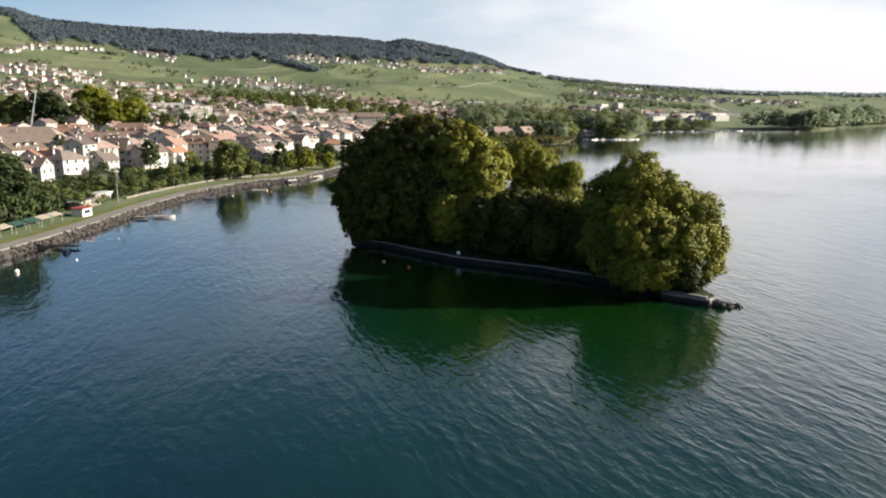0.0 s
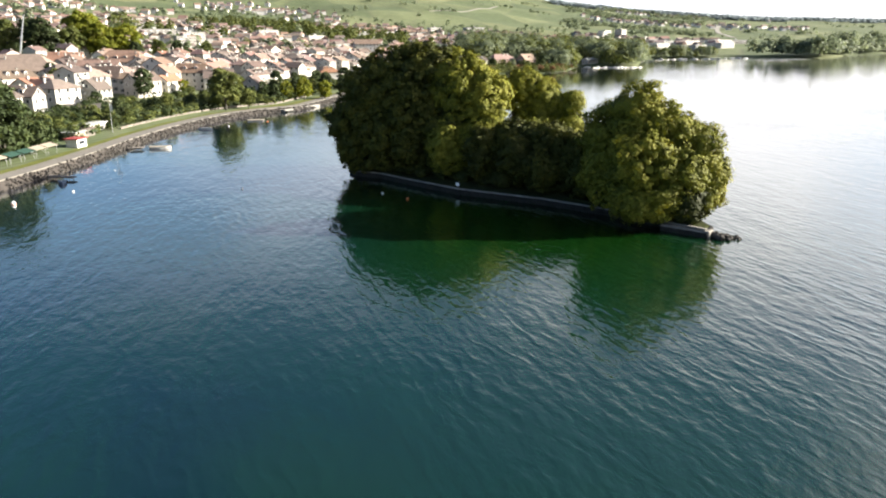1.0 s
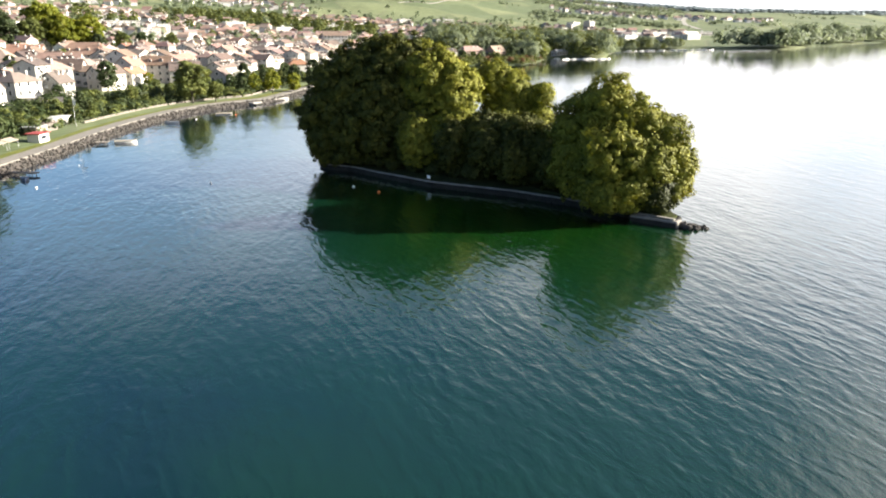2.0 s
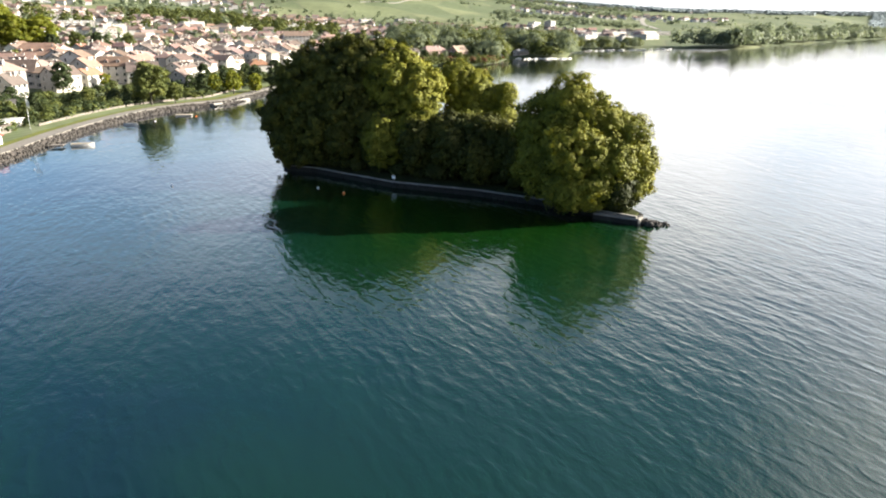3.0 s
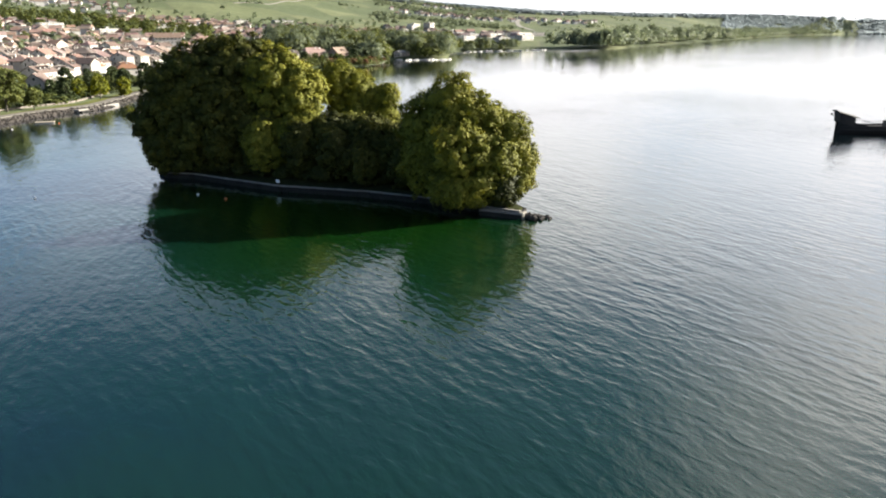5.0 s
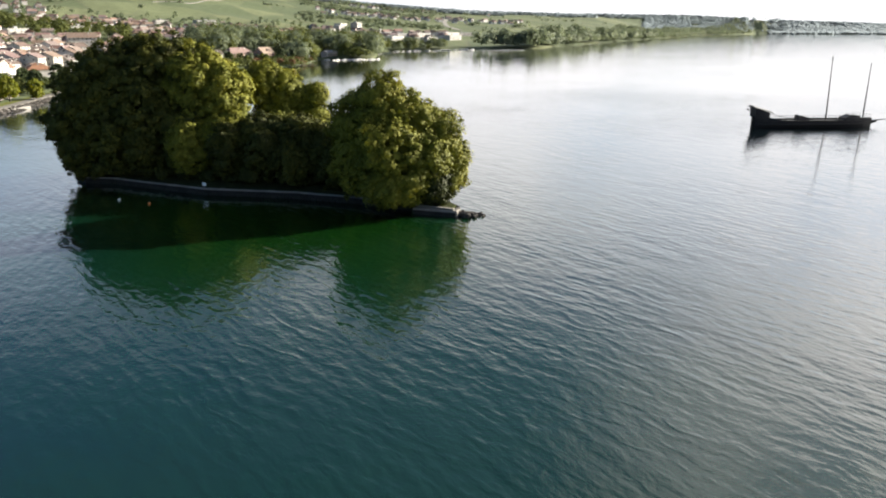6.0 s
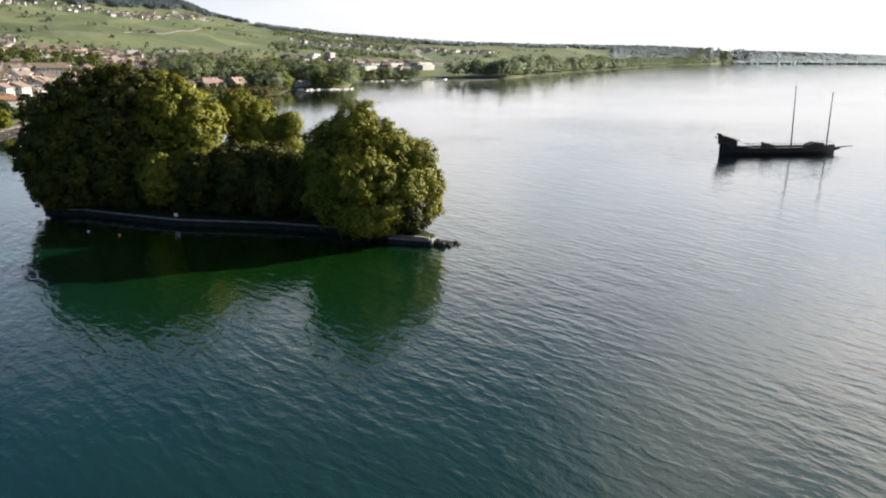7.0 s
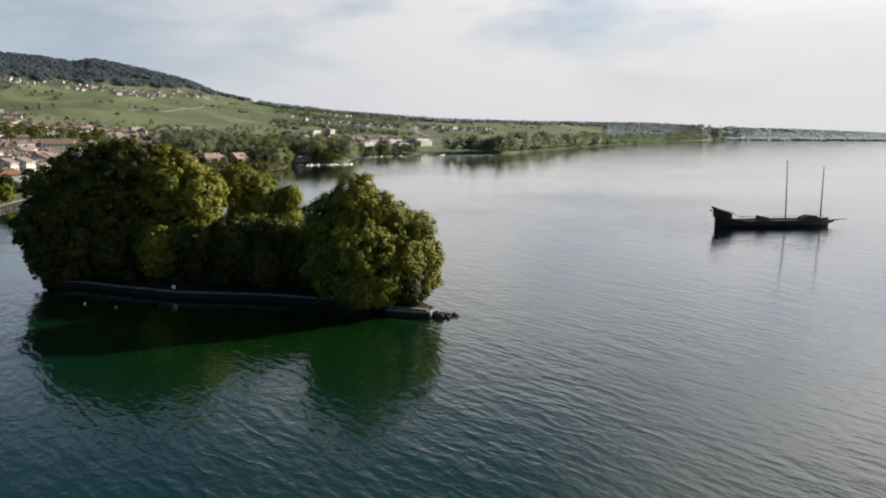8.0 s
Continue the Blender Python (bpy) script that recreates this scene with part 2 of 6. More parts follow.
    wind = noise_at(0.009, 0.2, (1, 1, 1), 3, 0.5)
    px = n.new("ShaderNodeSeparateXYZ")
    l.new(geo.outputs["Position"], px.inputs[0])
    open_lake = n.new("ShaderNodeMapRange")
    open_lake.interpolation_type = "SMOOTHSTEP"
    open_lake.inputs["From Min"].default_value, open_lake.inputs["From Max"].default_value = -60, 70
    open_lake.inputs["To Min"].default_value, open_lake.inputs["To Max"].default_value = 0.85, 1.0
    l.new(px.outputs["X"], open_lake.inputs["Value"])
    wave_centre = n.new("ShaderNodeVectorMath")
    wave_centre.operation = "DISTANCE"
    wave_centre.inputs[1].default_value = (85, 75, 0)
    l.new(geo.outputs["Position"], wave_centre.inputs[0])
    calm = n.new("ShaderNodeMapRange")
    calm.interpolation_type = "SMOOTHSTEP"
    calm.inputs["From Min"].default_value, calm.inputs["From Max"].default_value = 130, 420
    calm.inputs["To Min"].default_value, calm.inputs["To Max"].default_value = 1.0, 0.3
    l.new(wave_centre.outputs["Value"], calm.inputs["Value"])
    gain = math_node("MULTIPLY", math_node("MULTIPLY_ADD", wind, 1.5, -0.12), open_lake.outputs[0])
    gain = math_node("MULTIPLY", gain, calm.outputs[0])
    h = math_node("MULTIPLY_ADD", wave_short, 0.072, math_node("MULTIPLY", wave_long, 0.070))
    h = math_node("MULTIPLY", h, gusts.outputs[0])
    h = math_node("MULTIPLY_ADD", swell, 0.50, h)
    h = math_node("MULTIPLY_ADD", ripple, 0.29, h)
    h = math_node("MULTIPLY_ADD", grain, 0.075, h)
    h = math_node("MULTIPLY", math_node("SUBTRACT", h, 0.46), gain)
    bp = n.new("ShaderNodeBump")
    bp.inputs["Strength"].default_value, bp.inputs["Distance"].default_value = 1.0, 0.5
    l.new(h, bp.inputs["Height"])
    l.new(bp.outputs[0], b.inputs["Normal"])
    l.new(bp.outputs[0], b.inputs["Coat Normal"])
    return m


def terrain_material():
    """Vineyard plots with rows, meadows between the houses."""
    m = bpy.data.materials.new("vineyard_ground")
    nt, n, l, b = nodes_of(m)
    geo = n.new("ShaderNodeNewGeometry")
    vor = n.new("ShaderNodeTexVoronoi")
    vor.inputs["Scale"].default_value = 0.009
    mp = n.new("ShaderNodeMapping")
    mp.inputs["Scale"].default_value = (1.0, 0.55, 0.3)
    mp.inputs["Rotation"].default_value = (0, 0, 0.5)
    l.new(geo.outputs["Position"], mp.inputs["Vector"])
    l.new(mp.outputs[0], vor.inputs["Vector"])
    sep = n.new("ShaderNodeSeparateColor")
    l.new(vor.outputs["Color"], sep.inputs[0])
    ramp = n.new("ShaderNodeValToRGB")
    els = ramp.color_ramp.elements
    els[0].position, els[0].color = 0.0, (0.080, 0.100, 0.052, 1)
    els[1].position, els[1].color = 1.0, (0.146, 0.160, 0.082, 1)
    e = els.new(0.5)
    e.color = (0.103, 0.124, 0.062, 1)
    l.new(sep.outputs[0], ramp.inputs["Fac"])
    rows = n.new("ShaderNodeTexNoise")
    rows.inputs["Scale"].default_value, rows.inputs["Detail"].default_value = 0.06, 6
    l.new(geo.outputs["Position"], rows.inputs["Vector"])
    mr = n.new("ShaderNodeMapRange")
    mr.inputs["To Min"].default_value, mr.inputs["To Max"].default_value = 0.55, 1.35
    l.new(rows.outputs["Fac"], mr.inputs["Value"])
    hsv = n.new("ShaderNodeHueSaturation")
    l.new(mr.outputs[0], hsv.inputs["Value"])
    l.new(ramp.outputs["Color"], hsv.inputs["Color"])
    edge = n.new("ShaderNodeTexVoronoi")
    edge.feature = "DISTANCE_TO_EDGE"
    edge.inputs["Scale"].default_value = 0.009
    l.new(mp.outputs[0], edge.inputs["Vector"])
    line = n.new("ShaderNodeMapRange")
    line.inputs["From Min"].default_value, line.inputs["From Max"].default_value = 0.012, 0.03
    line.inputs["To Min"].default_value, line.inputs["To Max"].default_value = 0.32, 0.0
    l.new(edge.outputs["Distance"], line.inputs["Value"])
    wall = n.new("ShaderNodeMixRGB")
    wall.inputs["Color2"].default_value = (0.10, 0.098, 0.068, 1)
    l.new(line.outputs[0], wall.inputs["Fac"])
    l.new(hsv.outputs["Color"], wall.inputs["Color1"])
    vine = n.new("ShaderNodeTexWave")
    vine.inputs["Scale"].default_value, vine.inputs["Distortion"].default_value = 0.11, 1.5
    l.new(mp.outputs[0], vine.inputs["Vector"])
    vr = n.new("ShaderNodeMapRange")
    vr.inputs["To Min"].default_value, vr.inputs["To Max"].default_value = 0.82, 1.12
    l.new(vine.outputs["Fac"], vr.inputs["Value"])
    rowed = n.new("ShaderNodeHueSaturation")
    l.new(vr.outputs[0], rowed.inputs["Value"])
    l.new(wall.outputs["Color"], rowed.inputs["Color"])
    l.new(rowed.outputs["Color"], b.inputs["Base Color"])
    b.inputs["Roughness"].default_value = 0.9
    b.inputs["Specular IOR Level"].default_value = 0.1
    return m


M_WATER = water_material()
M_TERRAIN = terrain_material()
M_GRASS = material("lawn", (0.070, 0.080, 0.018), (0.125, 0.130, 0.034), 0.25, 0.9, 0.05, 4, c3=(0.13, 0.13, 0.05), spec=0.1)
M_PATH = material("gravel_path", (0.125, 0.115, 0.10), (0.185, 0.17, 0.15), 0.3, 0.95, 0.02, 6, spec=0.2)
M_ROCK = material("riprap_stone", (0.022, 0.0185, 0.0155), (0.054, 0.046, 0.038), 0.6, 0.9, 0.06, 3, vary=0.3, by="island")
M_ROCKP = material("riprap_stone_single", (0.022, 0.0185, 0.0155), (0.054, 0.046, 0.038), 0.6, 0.9, 0.06, 3, vary=0.3)
M_WALL = material("quay_masonry", (0.012, 0.012, 0.011), (0.030, 0.029, 0.026), 0.5, 0.8, 0.04, 3, vary=0.15, spec=0.15)
M_CAP = material("cap_stone", (0.15, 0.138, 0.122), (0.24, 0.226, 0.20), 0.5, 0.85, 0.02, 4, vary=0.12, spec=0.2)
M_BARK = material("plane_bark", (0.028, 0.024, 0.018), (0.075, 0.066, 0.050), 1.2, 0.85, 0.05, 5)
# plane leaves with sunlight put into the colour, for the lit island trees
M_PLANE_LIT = leaf_material("sunlit_plane_leaves", (0.064, 0.074, 0.010), (0.150, 0.156, 0.018), (0.290, 0.260, 0.032), 0.10)
# understory leaves: the shade below the crowns is painted in as near-black green
M_SHRUB_SHADED = leaf_material("shaded_shrub_leaves", (0.016, 0.022, 0.005), (0.034, 0.042, 0.008), (0.072, 0.076, 0.015), 0.10)
M_LEAF_DARK = leaf_material("dark_leaves", (0.017, 0.027, 0.011), (0.034, 0.048, 0.017), (0.066, 0.080, 0.028), 0.25)
M_LEAF_MID = leaf_material("garden_leaves", (0.044, 0.058, 0.018), (0.086, 0.102, 0.028), (0.160, 0.165, 0.046), 0.3)
# darker copy of the plane leaves: shade painted into the left and middle trees
M_PLANE_SHADED = leaf_material("shaded_plane_leaves", (0.022, 0.030, 0.006), (0.056, 0.063, 0.010), (0.135, 0.128, 0.019), 0.10)
# leaves for distant trees, with haze mixed in as a paler, bluer green
M_LEAF_HAZED = leaf_material("hazed_shore_leaves", (0.092, 0.118, 0.076), (0.140, 0.168, 0.100), (0.205, 0.228, 0.132), 0.4, 12)
M_LEAF_YEL = leaf_material("yellow_green_leaves", (0.060, 0.080, 0.010), (0.120, 0.135, 0.016), (0.19, 0.185, 0.026), 0.35)
M_COPPER = leaf_material("copper_leaves", (0.050, 0.030, 0.016), (0.100, 0.052, 0.026), (0.165, 0.090, 0.040), 0.3)
# distance haze is painted into these three: pale blue-grey leaves, more see-through when further
M_FOREST_HAZED = leaf_material("hazed_forest_canopy", (0.070, 0.084, 0.100), (0.090, 0.107, 0.120), (0.116, 0.133, 0.140), 0.5, 90)
M_FAR_HAZED = leaf_material("hazed_far_canopy", (0.205, 0.235, 0.252), (0.235, 0.265, 0.280), (0.270, 0.298, 0.308), 0.8, 60)
M_DISTANT_HAZED = leaf_material("hazed_distant_shore", (0.235, 0.262, 0.286), (0.250, 0.277, 0.300), (0.265, 0.292, 0.315), 0.88, 200)
M_PLASTER = material("plaster", (0.315, 0.288, 0.255), (0.475, 0.444, 0.405), 0.3, 0.9, 0.005, 8, vary=0.30)
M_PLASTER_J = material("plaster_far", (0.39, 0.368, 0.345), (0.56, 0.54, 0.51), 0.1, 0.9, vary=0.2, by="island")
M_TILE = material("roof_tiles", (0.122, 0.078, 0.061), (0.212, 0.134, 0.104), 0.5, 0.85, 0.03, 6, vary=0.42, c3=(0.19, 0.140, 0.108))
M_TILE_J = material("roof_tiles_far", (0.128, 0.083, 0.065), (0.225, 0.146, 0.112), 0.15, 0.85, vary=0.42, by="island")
M_TILE_BROWN = material("brown_roof_tiles", (0.062, 0.043, 0.035), (0.118, 0.082, 0.064), 0.5, 0.85, 0.03, 6, vary=0.35)
M_TILE_ORANGE = material("orange_roof_tiles", (0.15, 0.072, 0.043), (0.24, 0.125, 0.076), 0.5, 0.85, 0.03, 6, vary=0.3)
M_FLAT = material("flat_roof", (0.231, 0.231, 0.2244), (0.363, 0.3564, 0.3432), 0.2, 0.9, vary=0.15)
M_GLASS = material("window_glass", (0.016, 0.0192, 0.024), (0.04, 0.044, 0.048), 0.6, 0.12, spec=0.6)
M_FRAME = material("white_paint", (0.462, 0.4554, 0.4356), (0.5412, 0.5346, 0.5148), 0.8, 0.6)
M_SHUTTER = material("shutter_paint", (0.055, 0.0715, 0.055), (0.11, 0.11, 0.088), 0.8, 0.7, vary=0.4)
M_HULL = material("near_black_timber", (0.0045, 0.0035, 0.0034), (0.012, 0.009, 0.008), 0.5, 0.6, 0.02, 4)
M_SPAR = material("spar_timber", (0.012, 0.009, 0.008), (0.028, 0.020, 0.016), 0.8, 0.6)
M_METAL = material("grey_metal", (0.315, 0.322, 0.329), (0.42, 0.427, 0.434), 0.6, 0.45, metal=0.6)
M_BOATW = material("boat_gelcoat", (0.476, 0.469, 0.448), (0.56, 0.553, 0.532), 0.8, 0.35, vary=0.08)
M_BOATB = material("boat_blue", (0.0275, 0.055, 0.11), (0.055, 0.088, 0.154), 0.8, 0.4)
M_CANVAS = material("beige_canvas", (0.209, 0.1815, 0.1375), (0.275, 0.2365, 0.1815), 0.8, 0.8)
M_ORANGE = material("orange_plastic", (0.6, 0.128, 0.016), (0.68, 0.176, 0.032), 1.5, 0.45)
M_WHITEP = material("white_plastic", (0.72, 0.72, 0.70), (0.82, 0.82, 0.80), 1.5, 0.4)
M_GREENC = material("green_canvas", (0.006, 0.030, 0.020), (0.012, 0.050, 0.033), 0.8, 0.8)
M_REDC = material("red_roof_felt", (0.1925, 0.022, 0.022), (0.275, 0.044, 0.033), 0.8, 0.8)
M_YELC = material("yellow_canvas", (0.385, 0.2475, 0.011), (0.44, 0.3025, 0.0275), 0.8, 0.8)
M_WOOD = material("weathered_planks", (0.10, 0.086, 0.07), (0.18, 0.155, 0.13), 0.8, 0.85, 0.02, 6, vary=0.15)
M_CONC = material("concrete", (0.165, 0.154, 0.1375), (0.242, 0.231, 0.209), 0.4, 0.9, 0.01, 6)
M_ROAD = material("pale_track", (0.1617, 0.1501, 0.127), (0.2117, 0.1963, 0.1694), 0.1, 0.95)
# island soil and grass, darkened in colour to carry the shade under the trees
M_SHADED_SOIL = material("shaded_soil", (0.0196, 0.021, 0.0098), (0.0385, 0.0455, 0.014), 0.4, 0.95, 0.03, 3, c3=(0.049, 0.07, 0.0175), spec=0.05)


# ---------------------------------------------------------------- mesh helpers
def mesh_of(name, verts, faces, mats, index=None, smooth=False):
    me = bpy.data.meshes.new(name)
    me.from_pydata([tuple(v) for v in verts], [], [tuple(f) for f in faces])
    for m in mats if isinstance(mats, (list, tuple)) else [mats]:
        me.materials.append(m)
    if index is not None:
        me.polygons.foreach_set("material_index", np.asarray(index, dtype=np.int32))
    if smooth:
        me.polygons.foreach_set("use_smooth", np.ones(len(me.polygons), dtype=bool))
    me.update()
    return me


def quad_mesh(name, verts, mat):
    """Many loose four-sided leaves: verts (n, 4, 3)."""
    k = len(verts)
    me = bpy.data.meshes.new(name)
    me.vertices.add(4 * k)
    me.vertices.foreach_set("co", np.ascontiguousarray(verts, dtype=np.float32).ravel())
    me.loops.add(4 * k)
    me.loops.foreach_set("vertex_index", np.arange(4 * k, dtype=np.int32))
    me.polygons.add(k)
    me.polygons.foreach_set("loop_start", np.arange(0, 4 * k, 4, dtype=np.int32))
    me.polygons.foreach_set("loop_total", np.full(k, 4, dtype=np.int32))
    me.materials.append(mat)
    me.update()
    me.validate()
    return me


def part(name, bm, mat, parent, label=""):
    """Links a bmesh (or a mesh) as one object under a thing or a part."""
    if isinstance(bm, bpy.types.Mesh):
        me = bm
    else:
        me = bpy.data.meshes.new(name)
        bm.to_mesh(me)
        bm.free()
        me.materials.append(mat)
    ob = new(name, me)
    ob.parent = parent
    return tagged(ob, label) if label else ob


def thing(name, m, label, category, group="", kind=""):
    ob = new(name)
    ob.empty_display_size = 0.3
    ob.matrix_world = m
    return tagged(ob, label, category, group, kind)


def box(bm, x0, x1, y0, y1, z0, z1, bevel=0.0):
    r = bmesh.ops.create_cube(bm, size=1.0, matrix=Matrix.LocRotScale(((x0 + x1) / 2, (y0 + y1) / 2, (z0 + z1) / 2), None, (x1 - x0, y1 - y0, z1 - z0)))
    if bevel:
        es = list({e for v in r["verts"] for e in v.link_edges})
        bmesh.ops.bevel(bm, geom=es, offset=bevel, segments=1, affect="EDGES")
    return bm


def box_bm(*a, bevel=0.0):
    return box(bmesh.new(), *a, bevel=bevel)


def tube(bm, a, b, r0, r1, n=8):
    a, b = Vector(a), Vector(b)
    d = b - a
    q = d.to_track_quat("Z", "Y").to_matrix().to_4x4()
    bmesh.ops.create_cone(bm, cap_ends=True, segments=n, radius1=r0, radius2=r1, depth=d.length, matrix=Matrix.Translation((a + b) / 2) @ q)
    return bm


def loft(rings, close=True):
    """Skin between rings of points of equal count; caps at both ends."""
    verts, faces = [], []
    k = len(rings[0])
    for r in rings:
        verts += r
    for i in range(len(rings) - 1):
        for j in range(k if close else k - 1):
            a, b = i * k + j, i * k + (j + 1) % k
            faces.append((a, b, b + k, a + k))
    if close:
        faces.append(tuple(range(k))[::-1])
        faces.append(tuple((len(rings) - 1) * k + j for j in range(k)))
    return verts, faces


# ---------------------------------------------------------------- lie of the land
SHORE = np.array([(-900, -4500), (-420, -1500), (-230, -500), (-150, -150), (-118, 20), (-106, 110), (-101, 160), (-99.2, 180), (-98.6, 205), (-99, 240),
                  (-97, 271), (-91, 304), (-80, 326), (-66, 346), (-57, 400), (-40, 480), (-12, 590), (24, 652), (60, 674), (101, 679),
                  (128, 742), (148, 816), (174, 806), (212, 807), (286, 1058), (365, 1098), (432, 1119), (588, 1124),
                  (713, 1290), (934, 1506), (1161, 1723), (1478, 2025), (1990, 2527), (2378, 2924), (3110, 3360), (3410, 3060), (3720, 2640), (4080, 1990), (4430, 1130)], dtype=float)


def inland(x, y):
    """Signed distance from the waterline, positive on land."""
    p = np.stack([np.asarray(x, float), np.asarray(y, float)], -1)
    best = np.full(p.shape[:-1], 1e9)
    side = np.ones(p.shape[:-1])
    for a, b in zip(SHORE[:-1], SHORE[1:]):
        d = b - a
        t = np.clip(((p - a) @ d) / (d @ d), 0, 1)
        q = p - (a + t[..., None] * d)
        dist = np.hypot(q[..., 0], q[..., 1])
        s = np.sign(d[0] * (p[..., 1] - a[1]) - d[1] * (p[..., 0] - a[0]))
        near = dist < best - 1e-9
        best = np.where(near, dist, best)
        side = np.where(near, s, side)
    return best * side


def soft_inland(x, y):
    """The same distance with its creases smoothed, for slopes well inland."""
    p = np.stack([np.asarray(x, float), np.asarray(y, float)], -1)
    ds = []
    for a, b in zip(SHORE[:-1], SHORE[1:]):
        d = b - a
        q = p - (a + np.clip(((p - a) @ d) / (d @ d), 0, 1)[..., None] * d)
        ds.append(np.hypot(q[..., 0], q[..., 1]))
    ds = np.array(ds)
    least = ds.min(0)
    k = np.maximum(0.10 * least, 1.0)
    return least - k * np.log(np.exp(-(ds - least) / k).sum(0))


# the crest of the hills: bearing in degrees, distance, height
CREST = np.array([(-180, 3600, 200), (-60, 3600, 390), (-30.8, 3400, 414), (-30, 3400, 408), (-29.3, 3400, 392), (-28, 3400, 375), (-25.9, 3400, 370), (-24, 3400, 362), (-22, 3400, 357), (-19.2, 3400, 357),
                  (-15.7, 3400, 347), (-12.4, 3400, 351), (-9.9, 3400, 349), (-6.5, 3400, 337), (-4.5, 3400, 322), (-3.3, 3400, 338), (-1.7, 3400, 321), (0.5, 3400, 296), (3.1, 3400, 258), (4.9, 3400, 212),
                  (6.7, 3400, 188), (9.3, 3400, 166), (13.5, 3400, 132), (17.6, 3400, 113), (21.5, 3400, 97), (25.3, 3500, 90), (30, 3800, 88), (36, 4200, 86), (38, 4300, 86), (40.2, 4450, 78),
                  (42.8, 4600, 76), (44.2, 4880, 70), (47.9, 4890, 60), (51.4, 4890, 46), (53.7, 4890, 33), (60, 4890, 26), (75, 4890, 22), (180, 4880, 22)])
U_KEY = np.array([0, 0.04, 0.08, 0.14, 0.22, 0.32, 0.45, 0.6, 0.75, 0.88, 1.0, 1.3, 3.0])
G_KEY = np.array([0, 0.010, 0.022, 0.048, 0.092, 0.155, 0.26, 0.42, 0.61, 0.80, 1.0, 1.0, 0.9])


def relief(x, y, rough=True):
    x, y = np.asarray(x, float), np.asarray(y, float)
    d = inland(x, y)
    e = np.where(d > 60, soft_inland(x, y), d)
    e = d + (e - d) * np.clip((d - 60) / 300, 0, 1)
    az = np.degrees(np.arctan2(x, y))
    r = np.interp(az, CREST[:, 0], CREST[:, 1])
    zc = np.interp(az, CREST[:, 0], CREST[:, 2])
    a = np.radians(az)
    dc = np.maximum(soft_inland(r * np.sin(a), r * np.cos(a)), 60)
    u = np.clip(e / dc, 0, 3)
    calm = np.mean([np.interp(az + k, CREST[:, 0], CREST[:, 2]) for k in (-6, -4, -2, 0, 2, 4, 6)], axis=0)
    zc = calm + (zc - calm) * np.clip((u - 0.62) / 0.34, 0, 1) ** 2
    z = 1.55 + np.minimum(d, 40) * 0.012 + (zc - 1.5) * np.interp(u, U_KEY, G_KEY)
    if rough:
        bump = np.sin(x / 190 + 1.3) * np.sin(y / 260 + 0.4) + 0.5 * np.sin(x / 83 - y / 120) + 0.3 * np.sin(x / 47 + y / 61)
        z = z + bump * 7.0 * np.clip((u - 0.08) * 3, 0, 1) * np.clip((1 - u) * 6, 0, 1) * np.clip(zc / 300, 0.1, 1)
    z = np.where(d < 4, -2.5 + (z + 2.5) * np.clip((d + 2.5) / 6.5, 0, 1), z)
    return z, u, d


def ground_z(x, y):
    return float(relief(np.array([x]), np.array([y]))[0][0])


def along_shore(y_from, y_to, step):
    """Points on the waterline with the way along and the way inland."""
    seg = [i for i in range(4, 20)]
    pts = SHORE[seg]
    out = []
    for k in range(1, len(pts) - 2):
        p0, p1, p2, p3 = pts[k - 1], pts[k], pts[k + 1], pts[k + 2]
        n = max(2, int(np.linalg.norm(p2 - p1) / step))
        for i in range(n):
            t = i / n
            out.append(0.5 * (2 * p1 + (p2 - p0) * t + (2 * p0 - 5 * p1 + 4 * p2 - p3) * t * t + (3 * p1 - p0 - 3 * p2 + p3) * t ** 3))
    out = np.array(out)
    tan = np.gradient(out, axis=0)
    tan /= np.linalg.norm(tan, axis=1)[:, None]
    nor = np.stack([-tan[:, 1], tan[:, 0]], -1)
    keep = (out[:, 1] >= y_from) & (out[:, 1] <= y_to)
    return out[keep], tan[keep], nor[keep]


# ---------------------------------------------------------------- ground and lake
def build_terrain():
    az = np.radians(np.concatenate([np.arange(-180, -36, 6), np.arange(-36, 56, 0.3), np.arange(56, 76, 3)]))
    r = [95.0]
    while r[-1] < 4900:
        r.append(r[-1] * 1.016 + 0.6 if r[-1] < 1800 else r[-1] + 55)
    r = np.minimum(np.array(r), 4930)
    A, R = np.meshgrid(az, r, indexing="ij")
    X, Y = R * np.sin(A), R * np.cos(A)
    Z, U, D = relief(X, Y)
    idx = np.arange(X.size).reshape(X.shape)
    f = np.stack([idx[:-1, :-1], idx[1:, :-1], idx[1:, 1:], idx[:-1, 1:]], -1).reshape(-1, 4)
    keep = D.ravel()[f].max(1) > -14
    f = f[keep][:, ::-1]
    used = np.unique(f)
    remap = np.full(X.size, -1)
    remap[used] = np.arange(len(used))
    v = np.stack([X, Y, Z], -1).reshape(-1, 3)[used]
    me = mesh_of("ground", v, remap[f], M_TERRAIN, smooth=True)
    return tagged(new("ground", me), "green terraced vineyard slopes rising behind the lakeside town", "ground", kind="structure")


def build_water():
    n = 96
    v = [(0, 0, 0)]
    rings = [60, 200, 500, 1200, 2600, 4930]
    for r in rings:
        v += [(r * math.sin(2 * math.pi * i / n), r * math.cos(2 * math.pi * i / n), 0) for i in range(n)]
    f = [(0, 1 + (i + 1) % n, 1 + i) for i in range(n)]
    for k in range(len(rings) - 1):
        for i in range(n):
            a, b = 1 + k * n + i, 1 + k * n + (i + 1) % n
            f.append((a, b, b + n, a + n))
    ob = new("water", mesh_of("water", v, f, M_WATER))
    return tagged(ob, "calm teal lake water with wind ripples and reflections", "water", kind="structure")


build_terrain()
